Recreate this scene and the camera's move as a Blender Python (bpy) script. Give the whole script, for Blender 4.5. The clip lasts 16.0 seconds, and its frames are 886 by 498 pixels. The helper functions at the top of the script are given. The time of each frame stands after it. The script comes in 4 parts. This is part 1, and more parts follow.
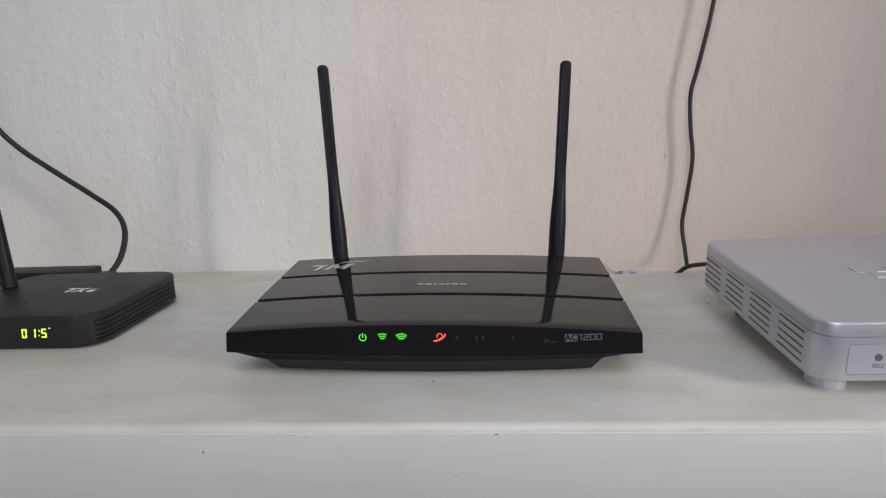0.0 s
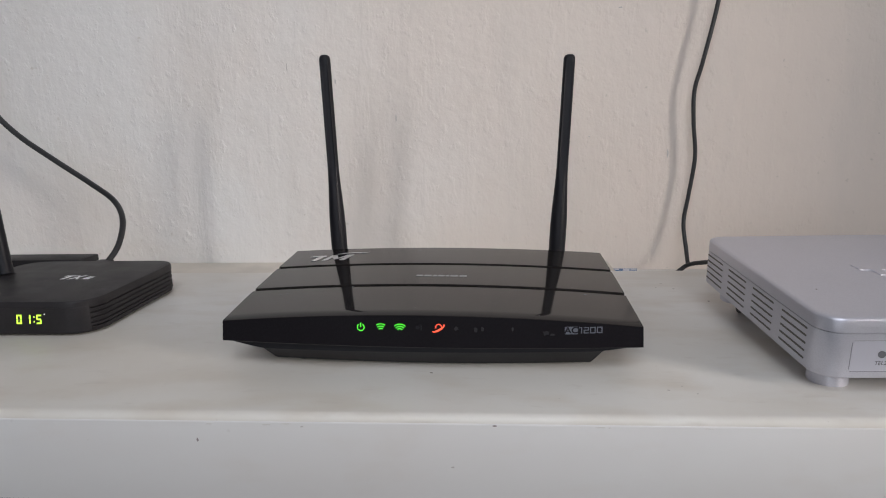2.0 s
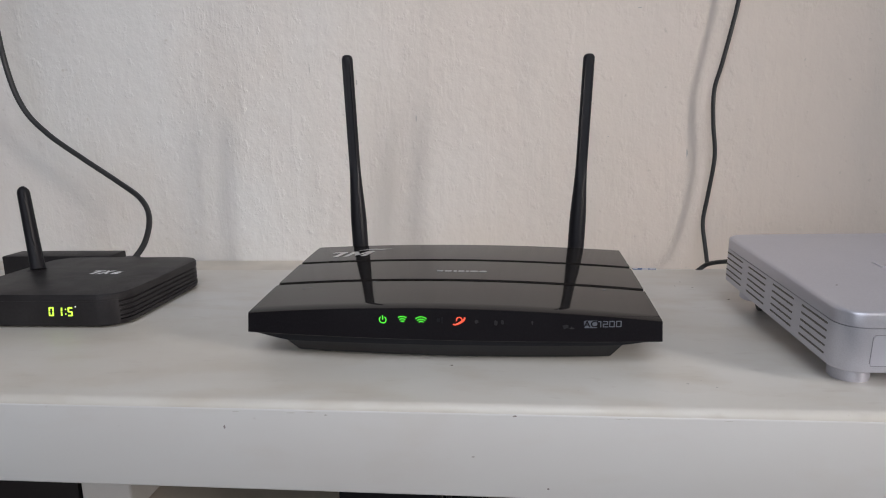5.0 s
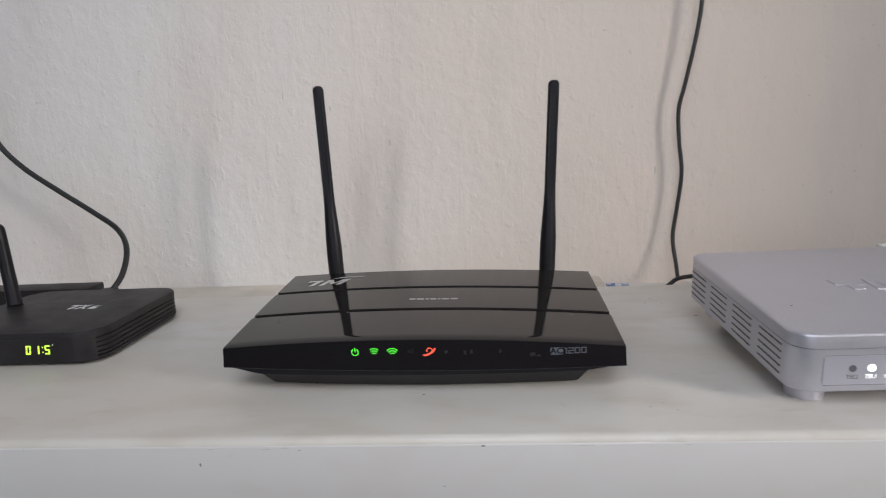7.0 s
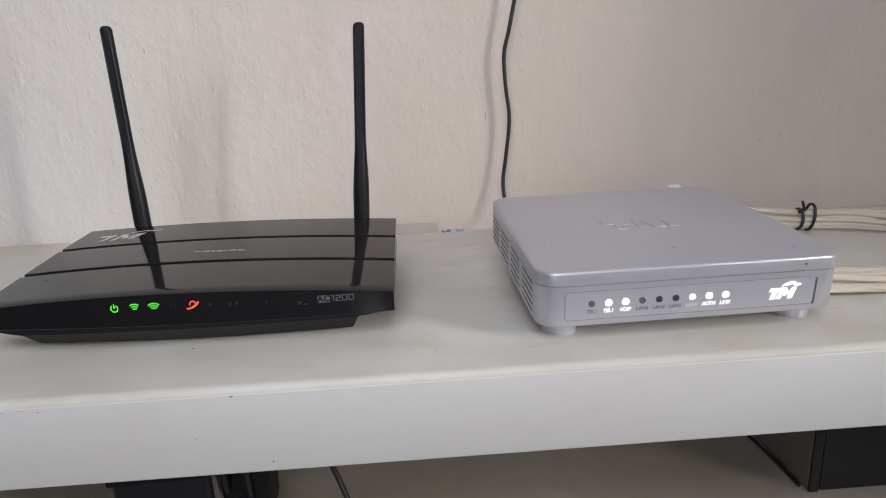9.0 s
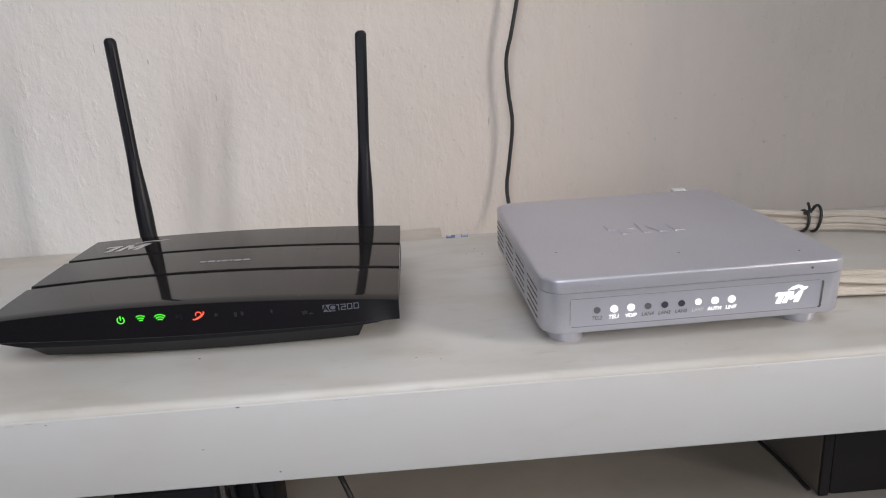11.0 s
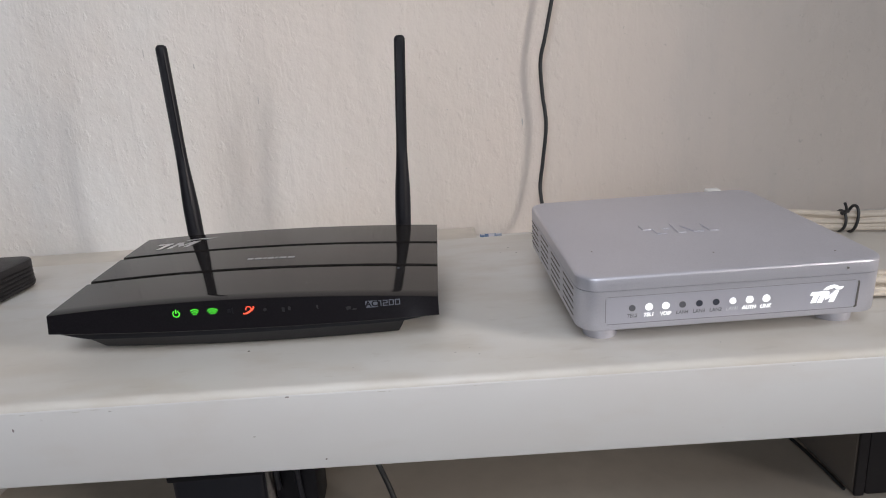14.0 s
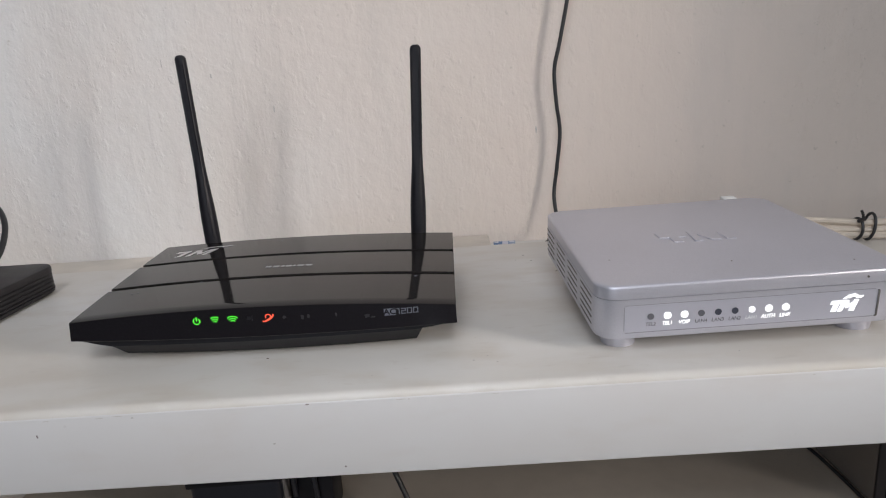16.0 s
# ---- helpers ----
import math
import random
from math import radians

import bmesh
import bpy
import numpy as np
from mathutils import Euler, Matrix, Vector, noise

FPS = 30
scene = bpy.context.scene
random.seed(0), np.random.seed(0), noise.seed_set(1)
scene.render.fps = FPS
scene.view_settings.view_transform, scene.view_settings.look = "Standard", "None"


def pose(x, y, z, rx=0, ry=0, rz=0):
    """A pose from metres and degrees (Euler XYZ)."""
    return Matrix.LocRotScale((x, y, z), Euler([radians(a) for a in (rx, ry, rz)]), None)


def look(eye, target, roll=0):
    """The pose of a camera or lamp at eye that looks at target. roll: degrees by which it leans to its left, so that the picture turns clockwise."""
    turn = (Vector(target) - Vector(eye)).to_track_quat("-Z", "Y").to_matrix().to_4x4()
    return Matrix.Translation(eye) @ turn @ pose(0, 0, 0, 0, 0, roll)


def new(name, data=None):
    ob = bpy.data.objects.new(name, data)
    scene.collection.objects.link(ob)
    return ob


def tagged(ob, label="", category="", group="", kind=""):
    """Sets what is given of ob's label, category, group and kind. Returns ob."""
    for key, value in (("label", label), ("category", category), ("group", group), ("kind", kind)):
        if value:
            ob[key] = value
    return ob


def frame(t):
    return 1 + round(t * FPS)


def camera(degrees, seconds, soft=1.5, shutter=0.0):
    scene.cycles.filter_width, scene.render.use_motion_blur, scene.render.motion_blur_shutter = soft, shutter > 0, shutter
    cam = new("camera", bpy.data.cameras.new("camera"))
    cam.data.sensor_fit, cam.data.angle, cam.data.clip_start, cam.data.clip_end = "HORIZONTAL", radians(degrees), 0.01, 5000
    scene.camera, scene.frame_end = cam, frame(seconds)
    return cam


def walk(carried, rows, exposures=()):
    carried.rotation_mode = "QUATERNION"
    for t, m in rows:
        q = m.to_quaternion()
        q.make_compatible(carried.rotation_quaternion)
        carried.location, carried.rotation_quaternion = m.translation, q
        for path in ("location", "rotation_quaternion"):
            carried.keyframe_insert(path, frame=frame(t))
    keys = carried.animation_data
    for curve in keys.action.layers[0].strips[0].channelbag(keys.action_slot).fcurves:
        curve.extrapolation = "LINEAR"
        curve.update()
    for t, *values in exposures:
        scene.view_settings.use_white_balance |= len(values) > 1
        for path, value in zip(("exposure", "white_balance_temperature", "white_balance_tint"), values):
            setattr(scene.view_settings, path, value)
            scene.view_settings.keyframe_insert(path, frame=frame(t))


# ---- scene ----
# seconds, eye x y z, pitch from straight down, yaw, roll
PATH = [
    (0, 0.02725, -0.27396, 0.14149, 78.491, 4.060, -2.149),
    (0.5, 0.02410, -0.27466, 0.13861, 78.741, 4.152, -1.783),
    (1, 0.02578, -0.27157, 0.13572, 78.324, 4.040, -1.562),
    (1.5, 0.02470, -0.26692, 0.13147, 77.995, 3.696, -1.213),
    (2, 0.02623, -0.27159, 0.13565, 78.467, 3.963, -1.209),
    (2.5, 0.02126, -0.27484, 0.13333, 78.694, 4.369, -0.814),
    (3, 0.02319, -0.27265, 0.13196, 78.204, 4.394, -0.973),
    (3.5, 0.02380, -0.27247, 0.13108, 78.195, 4.381, -0.721),
    (4, 0.02251, -0.27563, 0.13082, 78.702, 5.018, -0.629),
    (6.5, 0.02927, -0.27989, 0.14164, 79.073, 4.896, -2.275),
    (7, 0.03607, -0.28419, 0.14733, 79.417, 4.299, -2.679),
    (7.5, 0.06843, -0.29462, 0.14333, 76.915, 1.210, -0.839),
    (8, 0.10962, -0.28539, 0.13516, 75.206, -3.527, 0.357),
    (8.5, 0.12242, -0.28158, 0.13924, 74.489, -2.969, -2.047),
    (11, 0.12356, -0.28039, 0.14414, 74.810, -2.256, -3.463),
    (11.5, 0.11892, -0.28525, 0.14447, 74.923, -0.947, -3.682),
    (12, 0.11716, -0.28703, 0.14792, 75.018, -1.061, -3.804),
    (12.5, 0.11865, -0.28932, 0.14726, 74.890, -0.461, -3.638),
    (13, 0.11602, -0.28959, 0.14621, 74.618, -0.123, -3.468),
    (13.5, 0.11316, -0.29115, 0.14731, 74.808, 0.107, -3.637),
    (14, 0.11710, -0.29217, 0.14801, 74.816, 0.388, -3.908),
    (14.5, 0.11631, -0.29289, 0.14842, 74.775, 0.597, -3.903),
    (15, 0.11185, -0.29165, 0.14840, 75.036, 0.735, -3.931),
    (15.5, 0.11521, -0.28929, 0.14817, 74.976, 0.827, -4.141),
    (16, 0.11165, -0.29387, 0.14981, 75.474, 1.140, -4.069),
]
EXPOSURES = [(0, -0.07), (7, -0.07), (8, 0.02), (12, 0.02), (16, 0.01)]
cam = camera(70.47, 16.0, soft=1.05, shutter=0.5)
walk(cam, [(t, pose(x, y, z, 0, 0, yaw) @ pose(0, 0, 0, rx) @ pose(0, 0, 0, 0, 0, roll)) for t, x, y, z, rx, yaw, roll in PATH], EXPOSURES)

# ---- light ----
world = bpy.data.worlds.new("room_light")
scene.world = world
world.use_nodes = True
bg = world.node_tree.nodes["Background"]
bg.inputs["Color"].default_value = (0.80, 0.86, 1.0, 1)
bg.inputs["Strength"].default_value = 0.25


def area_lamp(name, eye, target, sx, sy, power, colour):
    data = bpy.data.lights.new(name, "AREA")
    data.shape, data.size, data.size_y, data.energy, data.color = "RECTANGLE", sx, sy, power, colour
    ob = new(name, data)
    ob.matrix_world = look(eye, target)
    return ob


# broad daylight from behind, an added cool frontal fill lamp, and two narrow panes of a window
area_lamp("room_daylight", (0.02, -0.98, 1.28), (-0.02, 0.25, 0.0), 0.9, 0.7, 10.8, (0.87, 0.918, 1.0))
area_lamp("frontal_fill", (-0.3, -2.0, 0.55), (0.0, 0.3, 0.05), 1.4, 1.2, 11.8, (0.872, 0.920, 1.0))
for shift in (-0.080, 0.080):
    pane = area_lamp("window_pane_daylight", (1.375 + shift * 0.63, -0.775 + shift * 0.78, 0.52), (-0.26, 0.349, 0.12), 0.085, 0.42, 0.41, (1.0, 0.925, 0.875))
    # spread narrowed by hand so the light fades towards the right of the wall
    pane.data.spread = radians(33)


# ---- materials ----
def material(name, colour, rough=0.5, metal=0.0, grain=0.0, grain_scale=300.0, stain=0.0, stain_scale=12.0,
             stain_colour=None, bump=0.0, bump_scale=400.0, coat=0.0, rough_var=0.0, stretch=(1, 1, 1), spec=0.5):
    m = bpy.data.materials.new(name)
    m.use_nodes = True
    nt = m.node_tree
    b = nt.nodes["Principled BSDF"]
    b.inputs["Roughness"].default_value = rough
    b.inputs["Metallic"].default_value = metal
    b.inputs["Coat Weight"].default_value = coat
    b.inputs["Specular IOR Level"].default_value = spec
    b.inputs["Base Color"].default_value = (*colour, 1)
    tc = nt.nodes.new("ShaderNodeTexCoord")
    mp = nt.nodes.new("ShaderNodeMapping")
    mp.inputs["Scale"].default_value = stretch
    nt.links.new(tc.outputs["Object"], mp.inputs["Vector"])

    def noise_tex(scale, detail=4.0):
        n = nt.nodes.new("ShaderNodeTexNoise")
        n.inputs["Scale"].default_value = scale
        n.inputs["Detail"].default_value = detail
        nt.links.new(mp.outputs["Vector"], n.inputs["Vector"])
        return n

    last = None
    if grain or stain:
        base = nt.nodes.new("ShaderNodeRGB")
        base.outputs[0].default_value = (*colour, 1)
        last = base.outputs[0]
        for amount, scale, tint in ((stain, stain_scale, stain_colour or tuple(c * 0.6 for c in colour)),
                                    (grain, grain_scale, tuple(c * 0.7 for c in colour))):
            if not amount:
                continue
            n = noise_tex(scale)
            r = nt.nodes.new("ShaderNodeMapRange")
            r.inputs["From Min"].default_value, r.inputs["From Max"].default_value = 0.42, 0.72
            r.inputs["To Max"].default_value = amount
            nt.links.new(n.outputs["Fac"], r.inputs["Value"])
            mix = nt.nodes.new("ShaderNodeMix")
            mix.data_type = "RGBA"
            mix.inputs[7].default_value = (*tint, 1)
            nt.links.new(r.outputs["Result"], mix.inputs[0])
            nt.links.new(last, mix.inputs[6])
            last = mix.outputs[2]
        nt.links.new(last, b.inputs["Base Color"])
    if rough_var:
        n = noise_tex(60.0)
        r = nt.nodes.new("ShaderNodeMapRange")
        r.inputs["To Min"].default_value, r.inputs["To Max"].default_value = max(rough - rough_var, 0.02), rough + rough_var
        nt.links.new(n.outputs["Fac"], r.inputs["Value"])
        nt.links.new(r.outputs["Result"], b.inputs["Roughness"])
    if bump:
        n = noise_tex(bump_scale)
        bp = nt.nodes.new("ShaderNodeBump")
        bp.inputs["Strength"].default_value = bump
        bp.inputs["Distance"].default_value = 0.001
        nt.links.new(n.outputs["Fac"], bp.inputs["Height"])
        nt.links.new(bp.outputs["Normal"], b.inputs["Normal"])
    return m


def glowing(name, colour, strength):
    m = bpy.data.materials.new(name)
    m.use_nodes = True
    b = m.node_tree.nodes["Principled BSDF"]
    b.inputs["Base Color"].default_value = (*[c * 0.5 for c in colour], 1)
    b.inputs["Emission Color"].default_value = (*colour, 1)
    b.inputs["Emission Strength"].default_value = strength
    return m


def plaster(name):
    """Roller-painted plaster: fine stipple, broad waves, trowel marks and faint grey smudges."""
    m = material(name, (0.66, 0.638, 0.62), rough=0.78)
    nt = m.node_tree
    b = nt.nodes["Principled BSDF"]
    tc = nt.nodes.new("ShaderNodeTexCoord")

    def noise_of(scale, detail, stretch, rough=0.55):
        mp = nt.nodes.new("ShaderNodeMapping")
        mp.inputs["Scale"].default_value = stretch
        nt.links.new(tc.outputs["Object"], mp.inputs["Vector"])
        n = nt.nodes.new("ShaderNodeTexNoise")
        n.inputs["Scale"].default_value, n.inputs["Detail"].default_value = scale, detail
        n.inputs["Roughness"].default_value = rough
        nt.links.new(mp.outputs["Vector"], n.inputs["Vector"])
        return n.outputs["Fac"]

    def ramp(value, lo, hi, to):
        r = nt.nodes.new("ShaderNodeMapRange")
        r.inputs["From Min"].default_value, r.inputs["From Max"].default_value = lo, hi
        r.inputs["To Max"].default_value = to
        nt.links.new(value, r.inputs["Value"])
        return r.outputs["Result"]

    colour = nt.nodes.new("ShaderNodeRGB")
    colour.outputs[0].default_value = (0.655, 0.643, 0.634, 1)
    last = colour.outputs[0]
    # broad warm shade of the wall's right side put into the paint, uneven rim
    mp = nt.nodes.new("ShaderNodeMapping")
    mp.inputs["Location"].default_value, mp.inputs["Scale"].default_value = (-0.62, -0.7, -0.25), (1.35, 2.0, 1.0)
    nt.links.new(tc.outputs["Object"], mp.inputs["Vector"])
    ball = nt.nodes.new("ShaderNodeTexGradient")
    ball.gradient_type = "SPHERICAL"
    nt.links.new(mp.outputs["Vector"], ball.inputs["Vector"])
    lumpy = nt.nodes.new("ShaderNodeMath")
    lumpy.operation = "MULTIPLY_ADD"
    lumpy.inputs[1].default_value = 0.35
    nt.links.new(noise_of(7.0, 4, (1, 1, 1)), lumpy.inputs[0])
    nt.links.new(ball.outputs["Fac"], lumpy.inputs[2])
    warm_shade = nt.nodes.new("ShaderNodeMix")
    warm_shade.data_type = "RGBA"
    warm_shade.inputs[7].default_value = (0.665, 0.585, 0.525, 1)
    nt.links.new(ramp(lumpy.outputs[0], 0.22, 0.80, 1.0), warm_shade.inputs[0])
    nt.links.new(last, warm_shade.inputs[6])
    last = warm_shade.outputs[2]
    for value, lo, hi, amount, tint in ((noise_of(4.0, 3, (1.3, 1, 0.8)), 0.40, 0.66, 0.55, (0.64, 0.575, 0.53)), (noise_of(6.0, 4, (2.6, 1, 0.5)), 0.5, 0.75, 0.35, (0.51, 0.48, 0.455)),
                                        (noise_of(40.0, 5, (1, 1, 0.8)), 0.55, 0.8, 0.22, (0.56, 0.51, 0.46)),
                                        (noise_of(150.0, 2, (1, 1, 1)), 0.72, 0.80, 0.5, (0.42, 0.38, 0.34))):
        mix = nt.nodes.new("ShaderNodeMix")
        mix.data_type = "RGBA"
        mix.inputs[7].default_value = (*tint, 1)
        nt.links.new(ramp(value, lo, hi, amount), mix.inputs[0])
        nt.links.new(last, mix.inputs[6])
        last = mix.outputs[2]
    nt.links.new(last, b.inputs["Base Color"])
    total = None
    for value, weight in ((noise_of(330.0, 3, (1, 1, 0.8)), 0.30), (noise_of(150.0, 4, (1, 1, 0.9)), 0.42), (noise_of(62.0, 5, (1, 1, 0.85)), 1.0), (noise_of(17.0, 3, (1.1, 1, 0.8)), 3.0),
                          (ramp(noise_of(95.0, 3, (1, 1, 0.7)), 0.58, 0.74, 1.0), 0.45), (ramp(noise_of(48.0, 4, (1.3, 1, 0.22)), 0.55, 0.70, 1.0), 0.30)):
        mul = nt.nodes.new("ShaderNodeMath")
        mul.operation = "MULTIPLY"
        mul.inputs[1].default_value = weight
        nt.links.new(value, mul.inputs[0])
        if total is None:
            total = mul.outputs[0]
        else:
            add = nt.nodes.new("ShaderNodeMath")
            nt.links.new(total, add.inputs[0])
            nt.links.new(mul.outputs[0], add.inputs[1])
            total = add.outputs[0]
    bp = nt.nodes.new("ShaderNodeBump")
    bp.inputs["Strength"].default_value, bp.inputs["Distance"].default_value = 1.0, 0.0010
    nt.links.new(total, bp.inputs["Height"])
    nt.links.new(bp.outputs["Normal"], b.inputs["Normal"])
    return m


def layered(name, colour, layers, rough, bump):
    """Painted surface with stain layers (scale, stretch, from, to, amount, tint) and a soft uneven gloss."""
    m = material(name, colour, rough=rough, bump=bump, bump_scale=70.0, rough_var=0.09)
    nt = m.node_tree
    tc = nt.nodes.new("ShaderNodeTexCoord")
    base = nt.nodes.new("ShaderNodeRGB")
    base.outputs[0].default_value = (*colour, 1)
    last = base.outputs[0]
    for scale, stretch, lo, hi, amount, tint in layers:
        mp = nt.nodes.new("ShaderNodeMapping")
        mp.inputs["Scale"].default_value = stretch
        nt.links.new(tc.outputs["Object"], mp.inputs["Vector"])
        n = nt.nodes.new("ShaderNodeTexNoise")
        n.inputs["Scale"].default_value, n.inputs["Detail"].default_value = scale, 5.0
        nt.links.new(mp.outputs["Vector"], n.inputs["Vector"])
        r = nt.nodes.new("ShaderNodeMapRange")
        r.inputs["From Min"].default_value, r.inputs["From Max"].default_value, r.inputs["To Max"].default_value = lo, hi, amount
        nt.links.new(n.outputs["Fac"], r.inputs["Value"])
        mix = nt.nodes.new("ShaderNodeMix")
        mix.data_type = "RGBA"
        mix.inputs[7].default_value = (*tint, 1)
        nt.links.new(r.outputs["Result"], mix.inputs[0])
        nt.links.new(last, mix.inputs[6])
        last = mix.outputs[2]
    nt.links.new(last, nt.nodes["Principled BSDF"].inputs["Base Color"])
    return m


M_WALL = plaster("wall_plaster")
M_ROOM = material("room_paint", (0.30, 0.28, 0.26), rough=0.8, stain=0.2, bump=0.1)
M_ROOM_WARM = material("warm_bounce_paint", (0.50, 0.37, 0.27), rough=0.8, stain=0.2, bump=0.1)
M_TABLE = layered("table_gloss_paint", (0.705, 0.69, 0.662), ((5.0, (1, 1.6, 1), 0.36, 0.62, 0.80, (0.61, 0.57, 0.51)), (26.0, (0.7, 1.5, 1), 0.48, 0.70, 0.50, (0.55, 0.495, 0.42)),
                  (90.0, (0.5, 1.4, 1), 0.62, 0.74, 0.35, (0.50, 0.46, 0.41)), (420.0, (1, 1, 1), 0.70, 0.78, 0.40, (0.40, 0.36, 0.32))), 0.36, 0.14)
M_TABLE_FRONT = layered("table_front_paint", (0.655, 0.65, 0.645), ((7.0, (1, 1, 1.5), 0.42, 0.70, 0.50, (0.61, 0.58, 0.56)), (40.0, (0.5, 1, 1.3), 0.55, 0.78, 0.35, (0.58, 0.54, 0.50)),
                        (300.0, (0.7, 1, 1), 0.70, 0.78, 0.40, (0.45, 0.42, 0.40))), 0.45, 0.16)
M_DUST = material("grey_dust", (0.20, 0.19, 0.19), rough=0.9, grain=0.3)
M_BATTEN = material("beige_batten", (0.66, 0.61, 0.54), rough=0.6, stain=0.4, stain_scale=30.0, bump=0.2)
M_SPOT = material("dirt_spot", (0.11, 0.085, 0.07), rough=0.9, grain=0.4)
M_CHIP = material("dull_paint_chip", (0.24, 0.21, 0.21), rough=0.9, grain=0.3)
M_SCUFF = material("grey_scuff", (0.46, 0.44, 0.42), rough=0.8, grain=0.3)
M_WORN = material("worn_edge_paint", (0.56, 0.54, 0.52), rough=0.7, grain=0.2)
M_PANEL = material("grey_brown_panel_paint", (0.20, 0.175, 0.155), rough=0.6, stain=0.5, stain_scale=14.0, stain_colour=(0.12, 0.10, 0.085), bump=0.1)
M_GLOSS = material("piano_black_plastic", (0.010, 0.009, 0.011), rough=0.11, stain=0.35, stain_scale=900.0, stain_colour=(0.018, 0.017, 0.019), rough_var=0.04, spec=0.26)
M_LID = material("dusty_piano_black_plastic", (0.013, 0.0115, 0.0115), rough=0.065, grain=0.5, grain_scale=45.0, stain=0.6, stain_scale=1300.0, stain_colour=(0.032, 0.029, 0.028), rough_var=0.025, spec=0.50)
M_SMEAR = material("greasy_smear", (0.017, 0.0165, 0.019), rough=0.30, grain=0.6, grain_scale=700.0)
M_SATIN = material("satin_black_plastic", (0.010, 0.010, 0.013), rough=0.42, grain=0.3, grain_scale=900.0, bump=0.05, bump_scale=1500.0, spec=0.20)
M_MATT = material("matt_black_plastic", (0.014, 0.0125, 0.014), rough=0.48, grain=0.45, grain_scale=500.0, stain=0.55, stain_scale=26.0,
                  stain_colour=(0.033, 0.030, 0.032), bump=0.12, bump_scale=1800.0, rough_var=0.1, spec=0.26)
M_RUBBER = material("black_rubber", (0.018, 0.018, 0.020), rough=0.45, grain=0.4, grain_scale=700.0, bump=0.08)
M_SILVER = material("silver_painted_plastic", (0.575, 0.573, 0.635), rough=0.36, metal=0.50, grain=0.30, grain_scale=1500.0, stain=0.08,
                    stain_scale=25.0, bump=0.03, bump_scale=2600.0, rough_var=0.04)
M_SILVER_FRONT = material("silver_front_panel", (0.575, 0.574, 0.645), rough=0.40, metal=0.45, grain=0.15, grain_scale=2500.0, stain=0.06, bump=0.03, bump_scale=2600.0)
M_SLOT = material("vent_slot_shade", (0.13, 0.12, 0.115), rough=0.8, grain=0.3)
M_PRINT = material("silver_print", (0.60, 0.59, 0.59), rough=0.4, metal=0.3, grain=0.3, grain_scale=900)
M_PRINT_DIM = material("worn_silver_print", (0.11, 0.12, 0.15), rough=0.45, grain=0.3, grain_scale=900)
M_PRINT_MID = material("dull_silver_print", (0.36, 0.355, 0.365), rough=0.4, metal=0.2, grain=0.3, grain_scale=900)
M_GREYTXT = material("grey_print", (0.16, 0.16, 0.18), rough=0.6, grain=0.2)
M_JOINT = material("shaded_joint", (0.27, 0.27, 0.30), rough=0.6, grain=0.2)
M_PALE = material("pale_print", (0.80, 0.82, 0.84), rough=0.5, grain=0.1)
M_FAINT = material("faint_print", (0.54, 0.53, 0.585), rough=0.5, grain=0.2)
M_LED_OFF = material("unlit_led_window", (0.13, 0.13, 0.145), rough=0.3, grain=0.2)
M_LED_DARK = material("dark_led_window", (0.05, 0.055, 0.075), rough=0.3, grain=0.2)
M_CABLE = material("beige_cable_jacket", (0.66, 0.58, 0.49), rough=0.5, stain=0.3, stain_scale=40.0, grain=0.15, bump=0.05)
M_SHELF = material("dusty_shelf_paint", (0.54, 0.48, 0.41), rough=0.6, stain=0.65, stain_scale=6.0, stain_colour=(0.36, 0.31, 0.26), grain=0.25, grain_scale=60.0, bump=0.2, bump_scale=150.0)
M_FLOOR = material("cement_floor", (0.20, 0.18, 0.155), rough=0.7, stain=0.5, stain_scale=7.0, grain=0.25, grain_scale=60.0, bump=0.2, bump_scale=150.0)
M_DARK = material("dark_cabinet_paint", (0.014, 0.012, 0.014), rough=0.5, stain=0.4, bump=0.1)
M_BLUE = material("blue_printed_paper", (0.10, 0.16, 0.28), rough=0.6, stain=0.5, stain_scale=60.0, stain_colour=(0.6, 0.6, 0.6))
M_NAVY = material("navy_plastic", (0.012, 0.013, 0.019), rough=0.3, grain=0.3)
M_LABEL = material("grey_paper_label", (0.22, 0.20, 0.20), rough=0.7, stain=0.6, stain_scale=220.0, stain_colour=(0.08, 0.08, 0.08))
M_YELLOW = material("yellow_wire", (0.55, 0.42, 0.08), rough=0.5, grain=0.2)
M_WHITECAP = material("white_plastic", (0.75, 0.75, 0.74), rough=0.35, grain=0.1)
M_GREEN = glowing("green_led_light", (0.10, 1.0, 0.05), 0.95)
M_RED = glowing("red_led_light", (1.0, 0.10, 0.05), 1.35)
M_LIME = glowing("lime_display_light", (0.62, 1.0, 0.08), 1.25)
M_WHITE = glowing("white_led_light", (1.0, 1.0, 1.0), 1.2)


# ---- mesh helpers ----
def mesh_of(bm, name, mat, smooth=True):
    bmesh.ops.recalc_face_normals(bm, faces=bm.faces)
    me = bpy.data.meshes.new(name)
    bm.to_mesh(me)
    bm.free()
    me.materials.append(mat)
    if smooth:
        for p in me.polygons:
            p.use_smooth = True
        me.set_sharp_from_angle(angle=radians(38))
    return me


def thing(name, label, category, kind="", group="", at=None):
    ob = new(name)
    ob.empty_display_size = 0.02
    if at is not None:
        ob.matrix_basis = at
    return tagged(ob, label, category, group, kind)


def part(name, bm, mat, parent, label="", smooth=True):
    ob = new(name, mesh_of(bm, name, mat, smooth))
    ob.parent = parent
    if label:
        ob["label"] = label
    return ob


